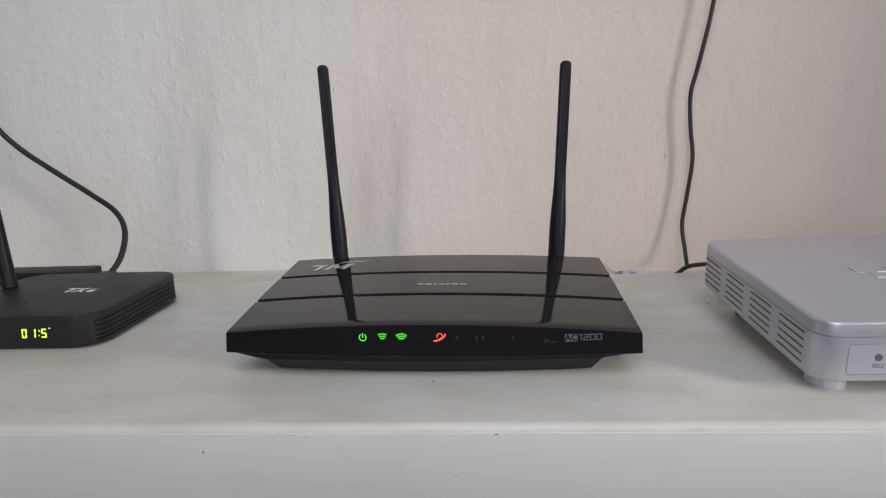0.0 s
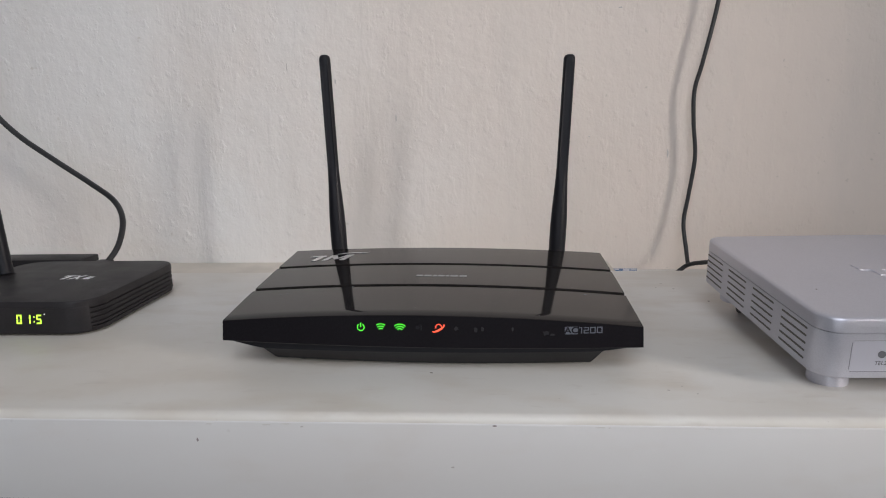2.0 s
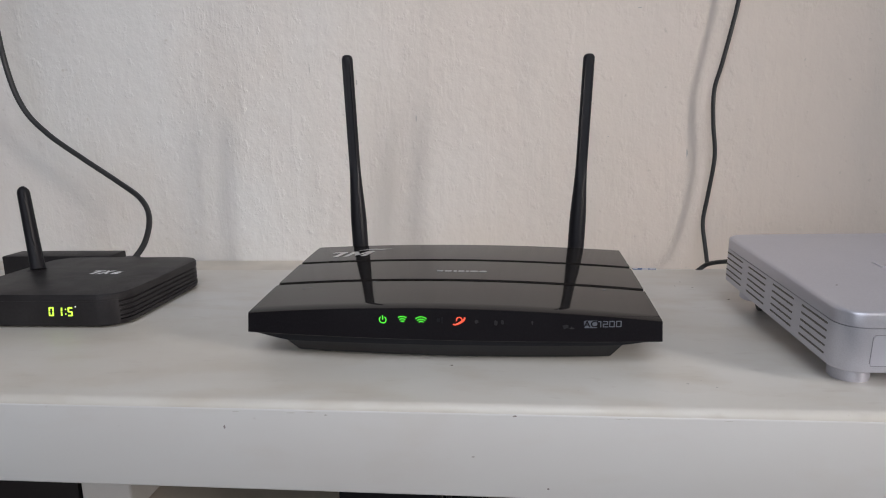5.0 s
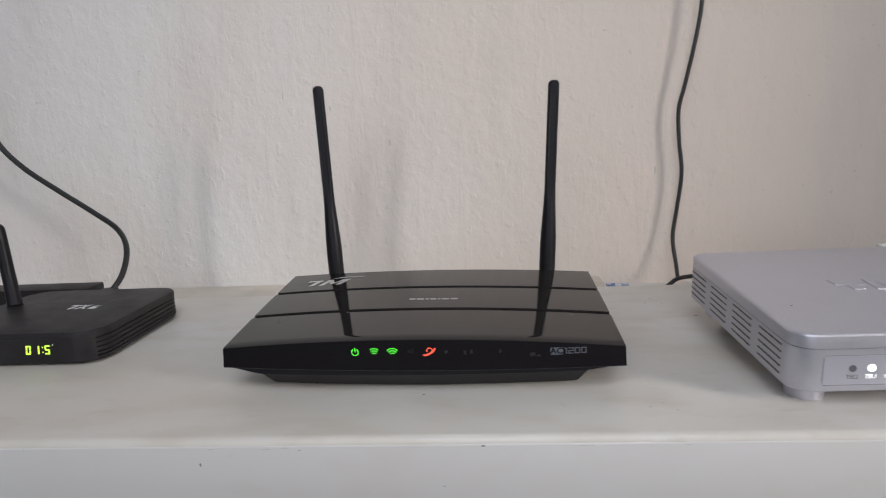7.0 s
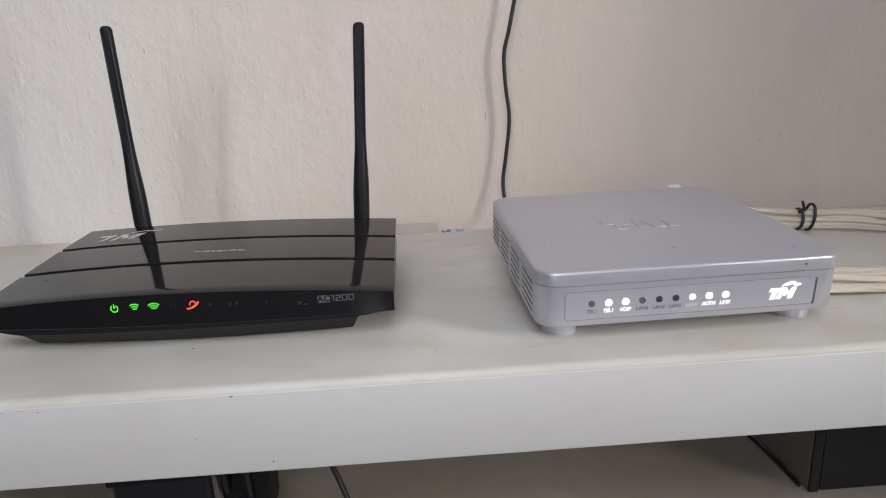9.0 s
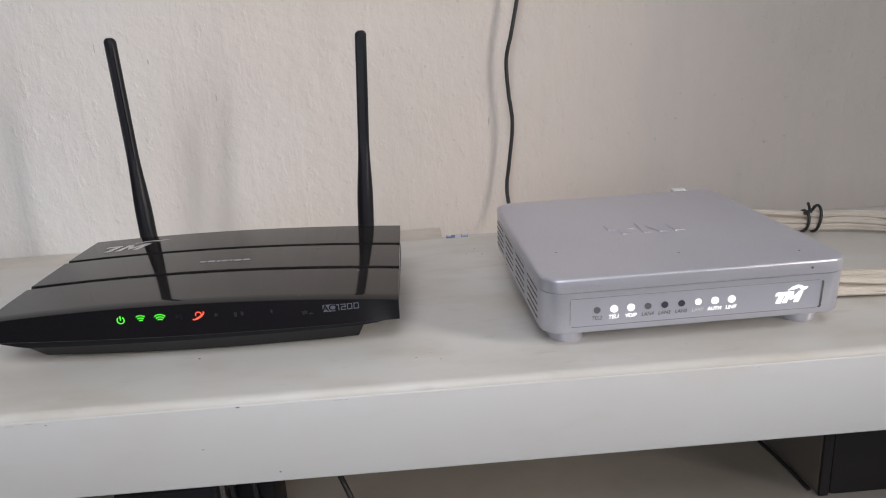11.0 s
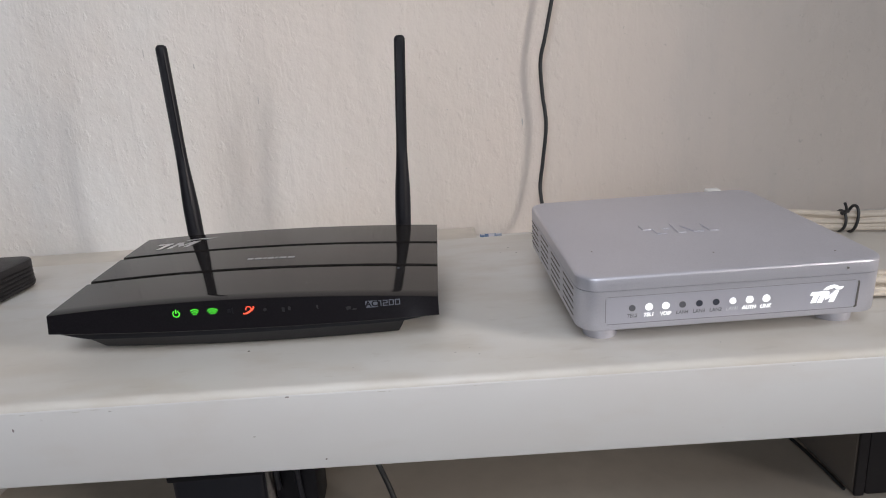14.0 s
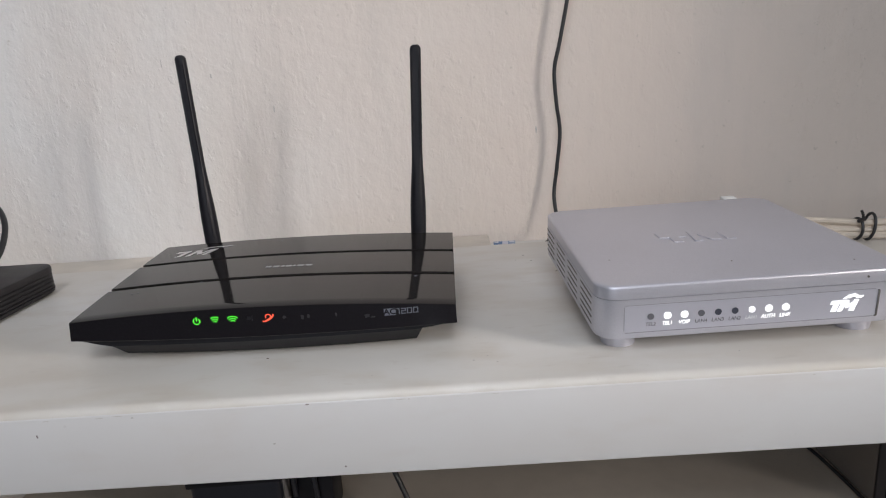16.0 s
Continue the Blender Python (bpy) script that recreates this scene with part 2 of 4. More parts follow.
def solo(name, bm, mat, label, category, kind="", group="", at=None, smooth=True):
    ob = new(name, mesh_of(bm, name, mat, smooth))
    if at is not None:
        ob.matrix_basis = at
    return tagged(ob, label, category, group, kind)


def box_bm(x0, x1, y0, y1, z0, z1, bevel=0.0, segments=2):
    bm = bmesh.new()
    bmesh.ops.create_cube(bm, size=1.0)
    for v in bm.verts:
        v.co = Vector(((x0 + x1) / 2 + v.co.x * (x1 - x0), (y0 + y1) / 2 + v.co.y * (y1 - y0), (z0 + z1) / 2 + v.co.z * (z1 - z0)))
    if bevel:
        bmesh.ops.bevel(bm, geom=list(bm.edges), offset=bevel, segments=segments, affect="EDGES", profile=0.5)
    return bm


def add_box(bm, x0, x1, y0, y1, z0, z1):
    vs = [bm.verts.new((x, y, z)) for x in (x0, x1) for y in (y0, y1) for z in (z0, z1)]
    for f in ((0, 1, 3, 2), (4, 6, 7, 5), (0, 4, 5, 1), (2, 3, 7, 6), (0, 2, 6, 4), (1, 5, 7, 3)):
        bm.faces.new([vs[i] for i in f])


def prism(bm, outline, place, depth):
    """A closed outline (u, v) pushed out by depth; place(u, v, d) gives the point."""
    a = [bm.verts.new(place(u, v, 0.0)) for u, v in outline]
    b = [bm.verts.new(place(u, v, depth)) for u, v in outline]
    bm.faces.new(a[::-1])
    bm.faces.new(b)
    n = len(a)
    for i in range(n):
        bm.faces.new((a[i], a[(i + 1) % n], b[(i + 1) % n], b[i]))


def rounded(x0, x1, y0, y1, r, steps=8):
    out = []
    for cx, cy, a0 in ((x1 - r, y1 - r, 0), (x0 + r, y1 - r, 90), (x0 + r, y0 + r, 180), (x1 - r, y0 + r, 270)):
        for i in range(steps + 1):
            a = radians(a0 + 90 * i / steps)
            out.append((cx + r * math.cos(a), cy + r * math.sin(a)))
    return out


def slab(outline, rings):
    """A solid from one outline and rings of (z, inset), bottom to top."""
    bm = bmesh.new()
    n = len(outline)
    cx = sum(p[0] for p in outline) / n
    cy = sum(p[1] for p in outline) / n
    hx = max(abs(p[0] - cx) for p in outline)
    hy = max(abs(p[1] - cy) for p in outline)
    loops = []
    for z, inset in rings:
        loops.append([bm.verts.new((cx + (x - cx) * (hx - inset) / hx, cy + (y - cy) * (hy - inset) / hy, z)) for x, y in outline])
    for lo, hi in zip(loops, loops[1:]):
        for i in range(n):
            bm.faces.new((lo[i], lo[(i + 1) % n], hi[(i + 1) % n], hi[i]))
    bm.faces.new(loops[0][::-1])
    bm.faces.new(loops[-1])
    return bm


def disc(bm, cx, cy, r, place, depth, n=24):
    prism(bm, [(cx + r * math.cos(2 * math.pi * i / n), cy + r * math.sin(2 * math.pi * i / n)) for i in range(n)], place, depth)


def arc_band(bm, cx, cy, r0, r1, a0, a1, place, depth, n=14):
    """A curved band between two radii, angles in degrees."""
    pts = [(cx + r1 * math.cos(radians(a0 + (a1 - a0) * i / n)), cy + r1 * math.sin(radians(a0 + (a1 - a0) * i / n))) for i in range(n + 1)]
    pts += [(cx + r0 * math.cos(radians(a1 + (a0 - a1) * i / n)), cy + r0 * math.sin(radians(a1 + (a0 - a1) * i / n))) for i in range(n + 1)]
    prism(bm, pts, place, depth)


def smooth_path(points, per=10):
    """Catmull-Rom points through the given ones."""
    p = [Vector(q) for q in points]
    p = [2 * p[0] - p[1]] + p + [2 * p[-1] - p[-2]]
    out = []
    for i in range(1, len(p) - 2):
        for k in range(per):
            t = k / per
            a, b, c, d = p[i - 1], p[i], p[i + 1], p[i + 2]
            out.append(0.5 * (2 * b + (c - a) * t + (2 * a - 5 * b + 4 * c - d) * t * t + (3 * b - a - 3 * c + d) * t ** 3))
    out.append(p[-2])
    return out


def tube(bm, points, radius, sides=10, per=10):
    """A round cable through points; radius a number or a function of 0..1."""
    pts = smooth_path(points, per)
    rings = []
    n = len(pts)
    up = Vector((0.13, 0.31, 0.94)).normalized()
    for i, p in enumerate(pts):
        t = (pts[min(i + 1, n - 1)] - pts[max(i - 1, 0)]).normalized()
        u = t.cross(up).normalized()
        up = u.cross(t).normalized()
        r = radius(i / (n - 1)) if callable(radius) else radius
        rings.append([bm.verts.new(p + r * (math.cos(2 * math.pi * k / sides) * u + math.sin(2 * math.pi * k / sides) * up)) for k in range(sides)])
    for a, b in zip(rings, rings[1:]):
        for k in range(sides):
            bm.faces.new((a[k], a[(k + 1) % sides], b[(k + 1) % sides], b[k]))
    bm.faces.new(rings[0][::-1])
    bm.faces.new(rings[-1])


def lathe(profile, sides=32):
    """A turned shape from (radius, z) rows."""
    bm = bmesh.new()
    rings = [[bm.verts.new((r * math.cos(2 * math.pi * k / sides), r * math.sin(2 * math.pi * k / sides), z)) for k in range(sides)] for r, z in profile]
    for a, b in zip(rings, rings[1:]):
        for k in range(sides):
            bm.faces.new((a[k], a[(k + 1) % sides], b[(k + 1) % sides], b[k]))
    bm.faces.new(rings[0][::-1])
    bm.faces.new(rings[-1])
    return bm


def lettering(text, size, parent, mat, m, squeeze=1.0, shear=0.0, name="lettering", bold=0.0, label=""):
    """Raised printed letters from the built-in font, as a mesh. m: the pose, x along the line, z out of the surface."""
    cu = bpy.data.curves.new("letters", "FONT")
    cu.body, cu.size, cu.align_x, cu.align_y, cu.shear, cu.extrude, cu.offset = text, size, "CENTER", "CENTER", shear, 0.00008, bold
    tmp = bpy.data.objects.new("letters", cu)
    me = bpy.data.meshes.new_from_object(tmp)
    bpy.data.objects.remove(tmp)
    me.transform(Matrix.Diagonal((squeeze, 1, 1, 1)))
    me.materials.clear()
    me.materials.append(mat)
    ob = new(name, me)
    ob.parent = parent
    ob.matrix_basis = m
    if label:
        ob["label"] = label
    return ob


# ---- the place ----
WALL_Y, BACK_Y, SHELF_Z, FLOOR_Z, ROOM_TOP = 0.349, 0.288, -0.15, -0.45, 2.0
TOP_X0, TOP_X1 = -0.75, 0.80

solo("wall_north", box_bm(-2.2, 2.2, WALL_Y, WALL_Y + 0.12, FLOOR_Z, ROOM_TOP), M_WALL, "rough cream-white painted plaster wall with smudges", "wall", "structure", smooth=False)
solo("wall_south", box_bm(-2.2, 2.2, -2.4, -2.3, FLOOR_Z, ROOM_TOP), M_ROOM, "plain painted wall across the room", "wall", "structure", smooth=False)
# unseen wall, its warm colour added to tint the light bounced from the right
solo("wall_east", box_bm(2.2, 2.3, -2.3, WALL_Y, FLOOR_Z, ROOM_TOP), M_ROOM_WARM, "plain painted side wall of the room", "wall", "structure", smooth=False)
solo("wall_west", box_bm(-2.3, -2.2, -2.3, WALL_Y, FLOOR_Z, ROOM_TOP), M_ROOM, "plain painted side wall of the room", "wall", "structure", smooth=False)
solo("ceiling", box_bm(-2.2, 2.2, -2.3, WALL_Y, ROOM_TOP, ROOM_TOP + 0.1), M_ROOM, "plain white painted ceiling", "ceiling", "structure", smooth=False)
solo("floor", box_bm(-2.2, 2.2, -2.3, WALL_Y, FLOOR_Z - 0.1, FLOOR_Z), M_FLOOR, "stained grey-brown cement floor", "floor", "structure", smooth=False)


def build_table():
    t = thing("low_table", "cream-white gloss-painted low wooden table with worn rounded edge", "table")
    edge = [(0.0004, -0.022), (0.0004, -0.0046)] + [(0.0046 - 0.0042 * math.cos(radians(15 * k)), -0.0042 + 0.0042 * math.sin(radians(15 * k))) for k in range(1, 7)]
    bm = bmesh.new()
    prism(bm, edge + [(BACK_Y - 0.001, 0.0), (BACK_Y, -0.001), (BACK_Y, -0.022)], lambda u, v, d: (TOP_X0 + d, u, v), TOP_X1 - TOP_X0)
    part("tabletop", bm, M_TABLE, t, "cream gloss-painted tabletop with smudges")
    part("front_board", box_bm(TOP_X0 + 0.002, TOP_X1 - 0.002, 0.0, 0.021, -0.0478, -0.0036, 0.0010, 3), M_TABLE_FRONT, t, "white painted front board")
    part("rear_board", box_bm(TOP_X0 + 0.01, TOP_X1 - 0.01, BACK_Y - 0.022, BACK_Y - 0.003, -0.047, -0.0222, 0.001, 1), M_TABLE_FRONT, t)
    part("lower_shelf", box_bm(TOP_X0 + 0.04, TOP_X1 - 0.04, 0.03, BACK_Y + 0.055, SHELF_Z - 0.02, SHELF_Z, 0.0015, 1), M_SHELF, t, "dusty grey-brown lower shelf")
    for x0, x1, y0, y1 in ((-0.290, -0.251, 0.120, BACK_Y), (0.387, 0.3935, 0.0815, 0.262), (TOP_X0 + 0.002, TOP_X0 + 0.038, 0.03, BACK_Y), (TOP_X1 - 0.038, TOP_X1 - 0.002, 0.03, BACK_Y)):
        part("side_panel", box_bm(x0, x1, y0, y1, SHELF_Z + 0.0004, -0.0224, 0.0012, 1), M_PANEL if x0 == 0.387 else M_TABLE_FRONT, t, "painted upright panel")
    # added dark strip that keeps the panel's front end from showing light
    part("panel_end_cover", box_bm(0.3868, 0.3938, 0.0790, 0.0812, SHELF_Z + 0.0004, -0.0224, 0.0006, 1), M_DARK, t, "dark strip added to cover the upright panel's front end")
    for x0 in (TOP_X0 + 0.045, TOP_X1 - 0.085):
        for y0 in (0.034, 0.235):
            part("leg", box_bm(x0, x0 + 0.04, y0, y0 + 0.04, FLOOR_Z, SHELF_Z - 0.0204, 0.0015, 1), M_TABLE_FRONT, t, "white painted square leg")


build_table()


# ---- wireless router ----
def build_router():
    r = thing("wireless_router", "glossy black plastic router with two antennas on the table", "router",
              at=pose(-0.0060, 0.0560, 0.0, 0, 0, -1.0))
    half, depth = 0.1160, 0.1345

    def top_z(x, y):
        s, v = x / half, y / depth
        edge = 0.0270 + 0.0150 * v - 0.0030 * v * v - 0.0095 * x
        return edge + (0.0068 - 0.0030 * v) * (1 - s * s)

    def front_y(x):
        return -0.0065 * (1 - (x / half) ** 2)

    def taper(y):
        return 1 - 0.016 * y / depth

    nx = 40
    xs = [-half + 2 * half * i / nx for i in range(nx + 1)]

    def panel(y_from, y_to, first=False):
        """One curved glossy top panel with its thickness; the first one begins at the ridge over the front face."""
        bm = bmesh.new()
        def bow(x, y):
            return y + front_y(x) * (1 - 0.55 * y / depth)
        e = 0.0006
        ny = 6
        cols = []
        for x in xs:
            col = []
            if first:
                col.append(Vector((x, bow(x, 0) + 0.0004, top_z(x, 0.0) - 0.0012)))
                col.append(Vector((x, bow(x, 0) - 0.0002, top_z(x, 0.0) - 0.0003)))
            else:
                col.append(Vector((x * taper(y_from), bow(x, y_from), top_z(x, y_from) - 0.0040)))
                col.append(Vector((x * taper(y_from), bow(x, y_from), top_z(x, y_from) - e)))
            for k in range(ny + 1):
                y = y_from + 0.0006 + (y_to - y_from - 0.0012) * k / ny
                if first and k == 0:
                    y = 0.0002
                col.append(Vector((x * taper(y), bow(x, y), top_z(x, y))))
            col.append(Vector((x * taper(y_to), bow(x, y_to), top_z(x, y_to) - e)))
            col.append(Vector((x * taper(y_to), bow(x, y_to), top_z(x, y_to) - 0.0040)))
            cols.append([bm.verts.new(c) for c in col])
        for a, b in zip(cols, cols[1:]):
            for k in range(len(a) - 1):
                bm.faces.new((a[k], b[k], b[k + 1], a[k + 1]))
            bm.faces.new((a[-1], b[-1], b[0], a[0]))
        bm.faces.new(cols[0])
        bm.faces.new(cols[-1][::-1])
        return bm

    body = bmesh.new()
    prof_y = [0.0012 + (depth - 0.002) * k / 8 for k in range(9)]
    cols = []
    for x in [v * 0.992 for v in xs]:
        col = []
        lift = 0.0035 * max(0.0, (abs(x) - 0.094) / (half - 0.094))
        col.append(body.verts.new((x, front_y(x) + 0.0006, 0.0125 + lift - 0.0085 * x * min(1, lift / 0.0035))))
        col.append(body.verts.new((x, front_y(x) + 0.0006, 0.0162 - 0.0085 * x)))
        for y in prof_y:
            col.append(body.verts.new((x * taper(y), y + front_y(x) * (1 - 0.55 * y / depth), top_z(x, y) - 0.0038)))
        col.append(body.verts.new((x * taper(depth), depth, 0.0125 + lift)))
        cols.append(col)
    for a, b in zip(cols, cols[1:]):
        for k in range(len(a) - 1):
            body.faces.new((a[k], b[k], b[k + 1], a[k + 1]))
        body.faces.new((a[-1], b[-1], b[0], a[0]))
    body.faces.new(cols[0])
    body.faces.new(cols[-1][::-1])
    part("body", body, M_SATIN, r, "satin black underside and sides")
    fascia = bmesh.new()
    cols = []
    for x in xs:
        zt, zb, yf = top_z(x, 0.0) - 0.0003, 0.0159 - 0.0085 * x, front_y(x)
        cols.append([fascia.verts.new(v) for v in ((x, yf + 0.0010, zb), (x, yf - 0.0017, zb), (x, yf - 0.0021, zb + 0.0004), (x, yf - 0.0011, (zb + zt) / 2), (x, yf - 0.0002, zt), (x, yf + 0.0010, zt - 0.0002))])
    for a, b in zip(cols, cols[1:]):
        for k in range(6):
            fascia.faces.new((a[k], b[k], b[(k + 1) % 6], a[(k + 1) % 6]))
    fascia.faces.new(cols[0])
    fascia.faces.new(cols[-1][::-1])
    part("front_fascia", fascia, M_GLOSS, r, "glossy black front face with lit symbols")
    part("front_panel", panel(0.0, 0.0450, True), M_LID, r, "glossy black front lid panel, lightly dusty")
    part("middle_panel", panel(0.0486, 0.0890), M_LID, r, "glossy black middle lid panel, lightly dusty")
    part("rear_panel", panel(0.0926, depth), M_LID, r, "glossy black rear lid panel, lightly dusty")

    base = bmesh.new()
    cols = []
    bx = 0.0955
    for i in range(31):
        s = -1 + 2 * i / 30
        row = []
        for z, inset, set_in in ((0.0016, 0.0056, 0.0130), (0.0022, 0.0048, 0.0123), (0.0128, 0.0, 0.0012)):
            x = s * (bx - inset)
            row.append(base.verts.new((x, front_y(x) + set_in, z + 0.012 * max(0.0, -x))))
        for z, inset in ((0.0128, 0.0), (0.0016, 0.0052)):
            row.append(base.verts.new((s * (bx - inset), depth - 0.006, z + 0.012 * max(0.0, -s * bx))))
        cols.append(row)
    for a, b in zip(cols, cols[1:]):
        for k in range(5):
            base.faces.new((a[k], b[k], b[(k + 1) % 5], a[(k + 1) % 5]))
    base.faces.new(cols[0])
    base.faces.new(cols[-1][::-1])
    part("base_tray", base, M_SATIN, r, "satin black base tray")
    for x in (-0.075, 0.075):
        for y in (0.02, 0.11):
            f = lathe([(0.0055, 0.0), (0.006, 0.0004), (0.006, 0.0017)], 16)
            f.transform(Matrix.Translation((x, y, 0)))
            part("rubber_foot", f, M_RUBBER, r)

    # icons on the front face
    def face(x, z):
        """The pose of a mark on the front face."""
        y = front_y(x) - 0.00255 + 0.0019 * (z - 0.0158) / (top_z(x, 0) - 0.0158)
        turn = math.degrees(math.atan(0.013 * x / half ** 2))
        return pose(x, y, z, 90, 0, turn)

    def on(u, v, d):
        return (u, v, d)

    def icon(name, build, mat, x, z, label):
        bm = bmesh.new()
        build(bm)
        ob = part(name, bm, mat, r, label, smooth=False)
        ob.matrix_basis = face(x, z)

    t = 0.0001

    def power(bm):
        arc_band(bm, 0, -0.0002, 0.00165, 0.00218, 122, 418, on, t)
        prism(bm, rounded(-0.00028, 0.00028, -0.0003, 0.0023, 0.0002, 3), on, t)

    def waves(wide, flat):
        def go(bm):
            for k in range(3):
                arc_band(bm, 0, -0.0025, 0.00150 + 0.00130 * k, 0.00202 + 0.00130 * k, 90 - wide - flat * (2 - k), 90 + wide + flat * (2 - k), on, t)
        return go

    def globe(bm):
        arc_band(bm, 0.0002, 0.0003, 0.0013, 0.0018, -28, 205, on, t)
        c, sn = math.cos(radians(30)), math.sin(radians(30))
        n = 24
        outer, inner = [], []
        for k in range(n + 1):
            a = radians(172 + 205 * k / n)
            w = 0.00030 + 0.00022 * math.sin(math.pi * k / n)
            outer.append(((0.0036 + w) * math.cos(a), (0.0011 + w) * math.sin(a)))
            inner.append(((0.0036 - w) * math.cos(a), (0.0011 - w) * math.sin(a)))
        prism(bm, [(u * c - v * sn, u * sn + v * c - 0.0003) for u, v in outer + inner[::-1]], on, t)

    iz = 0.0273
    icon("power_icon", power, M_GREEN, -0.0355, iz, "lit green power symbol")
    icon("signal_icon", waves(33, 2), M_GREEN, -0.0245, iz, "lit green signal symbol")
    icon("signal_icon", waves(44, 2), M_GREEN, -0.0140, iz, "lit green signal symbol")
    icon("globe_icon", globe, M_RED, 0.0068, iz, "lit red globe symbol")
    icon("unlit_icon", lambda bm: (prism(bm, [(-0.0016, -0.001), (0.0004, -0.001), (0.0004, 0.001), (-0.0016, 0.001)], on, t),
                                   prism(bm, [(0.0009, -0.0017), (0.0017, -0.0017), (0.0017, 0.0016), (0.0009, 0.0016)], on, t)), M_SATIN, -0.0038, iz, "unlit dark symbol")
    # printed speed class
    tag = bmesh.new()
    prism(tag, rounded(-0.0035, 0.0035, -0.0021, 0.0021, 0.0006, 3), on, 0.00006)
    ob = part("print_tag", tag, M_PRINT_DIM, r, "worn silver printed tag", smooth=False)
    ob.matrix_basis = face(0.0775, 0.0252)
    lettering("AC", 0.0048, r, M_GLOSS, face(0.0775, 0.0252) @ pose(0, 0, 0.00012), 1.12, 0.0, "print_tag_letters", 0.0001)
    strokes = {"1": ((0.0, 1.8, 3.6, 4.2), (1.2, 1.8, 0.0, 4.2)), "2": ((0, 3.2, 3.6, 4.2), (2.6, 3.2, 1.8, 4.2), (0, 3.2, 1.8, 2.4), (0, 0.6, 0, 2.4), (0, 3.2, 0, 0.6)),
               "0": ((0, 3.4, 3.6, 4.2), (0, 3.4, 0, 0.6), (0, 0.6, 0, 4.2), (2.8, 3.4, 0, 4.2))}
    for ch, x in (("1", 0.0816), ("2", 0.0840), ("0", 0.0874), ("0", 0.0910)):
        bm = bmesh.new()
        for k, (u0, u1, v0, v1) in enumerate(strokes[ch]):
            add_box(bm, u0 * 0.00087, u1 * 0.00087, (v0 - 2.1) * 0.00084, (v1 - 2.1) * 0.00084, -0.00002, 0.00005 + 0.000004 * k)
        ob = part("class_digit", bm, M_PRINT_DIM, r, "worn silver printed digit", smooth=False)
        ob.matrix_basis = face(x, 0.0252)
    # greasy finger smears round the unlit symbols
    rng = random.Random(31)
    for x, z, sx, sz in ((0.0165, 0.0268, 0.0014, 0.0013), (0.0270, 0.0262, 0.0012, 0.0016), (0.0305, 0.0265, 0.0008, 0.0018), (0.0465, 0.0262, 0.0007, 0.0014), (0.0640, 0.0240, 0.0022, 0.0013), (0.0675, 0.0232, 0.0018, 0.0007)):
        bm = bmesh.new()
        prism(bm, [(sx * (0.5 + 0.7 * rng.random()) * math.cos(0.6283 * k), sz * (0.5 + 0.7 * rng.random()) * math.sin(0.6283 * k)) for k in range(10)], on, 0.00003)
        ob = part("smear", bm, M_SMEAR, r, "faint greasy grey smear", smooth=False)
        ob.matrix_basis = face(x, z)

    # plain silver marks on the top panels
    def on_top(x, y, turn=0.0):
        dz = top_z(x, y + 0.002) - top_z(x, y - 0.002)
        dx = top_z(x + 0.002, y) - top_z(x - 0.002, y)
        yb = y + front_y(x) * (1 - 0.55 * y / depth)
        return pose(x, yb, top_z(x, y) + 0.00008, math.degrees(math.atan(dz / 0.004)), -math.degrees(math.atan(dx / 0.004)), turn)

    mark = bmesh.new()
    for u0, w in ((-0.0165, 0.0040), (-0.0115, 0.0046), (-0.0058, 0.0022), (-0.0026, 0.0040), (0.0024, 0.0018), (0.0052, 0.0048), (0.0110, 0.0046)):
        prism(mark, rounded(u0, u0 + w, -0.0014, 0.0014, 0.0005, 2), on, 0.00006)
    ob = part("silver_mark", mark, M_PRINT_MID, r, "row of plain silver printed bars", smooth=False)
    ob.matrix_basis = on_top(0.0035, 0.0650)
    mark = bmesh.new()
    for pts in ([(-0.0190, 0.0030), (-0.0065, 0.0030), (-0.0075, 0.0060), (-0.0175, 0.0060)], [(-0.0158, -0.0070), (-0.0118, -0.0070), (-0.0080, 0.0030), (-0.0120, 0.0030)],
                [(-0.0078, -0.0070), (-0.0040, -0.0070), (0.0010, 0.0060), (-0.0030, 0.0060)], [(-0.0030, 0.0060), (0.0010, 0.0060), (0.0035, -0.0020), (0.0010, -0.0055)],
                [(0.0015, -0.0045), (0.0035, -0.0035), (0.0125, 0.0060), (0.0085, 0.0060)], [(0.0052, -0.0070), (0.0090, -0.0070), (0.0142, 0.0060), (0.0103, 0.0060)]):
        prism(mark, pts, on, 0.00006)
    prism(mark, [(-0.0005, 0.0085), (0.0060, 0.0115), (0.0130, 0.0122), (0.0180, 0.0108), (0.0255, 0.0108), (0.0180, 0.0090), (0.0115, 0.0105), (0.0060, 0.0098)], on, 0.00006)
    ob = part("silver_mark", mark, M_PRINT, r, "plain silver printed slanted shapes with a swoosh", smooth=False)
    ob.matrix_basis = on_top(-0.0790, 0.1105) @ Matrix.Diagonal((0.98, 0.98, 1, 1))

    rng = random.Random(5)
    dust = bmesh.new()
    for k in range(70):
        x, y = rng.uniform(-0.108, 0.108), rng.choice((rng.uniform(0.004, 0.043), rng.uniform(0.051, 0.087), rng.uniform(0.095, 0.130)))
        size = rng.uniform(0.00012, 0.00034)
        m = on_top(x, y)
        prism(dust, [(size * (0.6 + 0.7 * rng.random()) * math.cos(1.0472 * i), size * 1.6 * math.sin(1.0472 * i)) for i in range(6)], lambda u, v, d, m=m: m @ Vector((u, v, d)), 0.00003)
    tagged(part("dust", dust, M_DUST, r, smooth=False), "scattered grey dust specks on black plastic", "", "", "stuff")

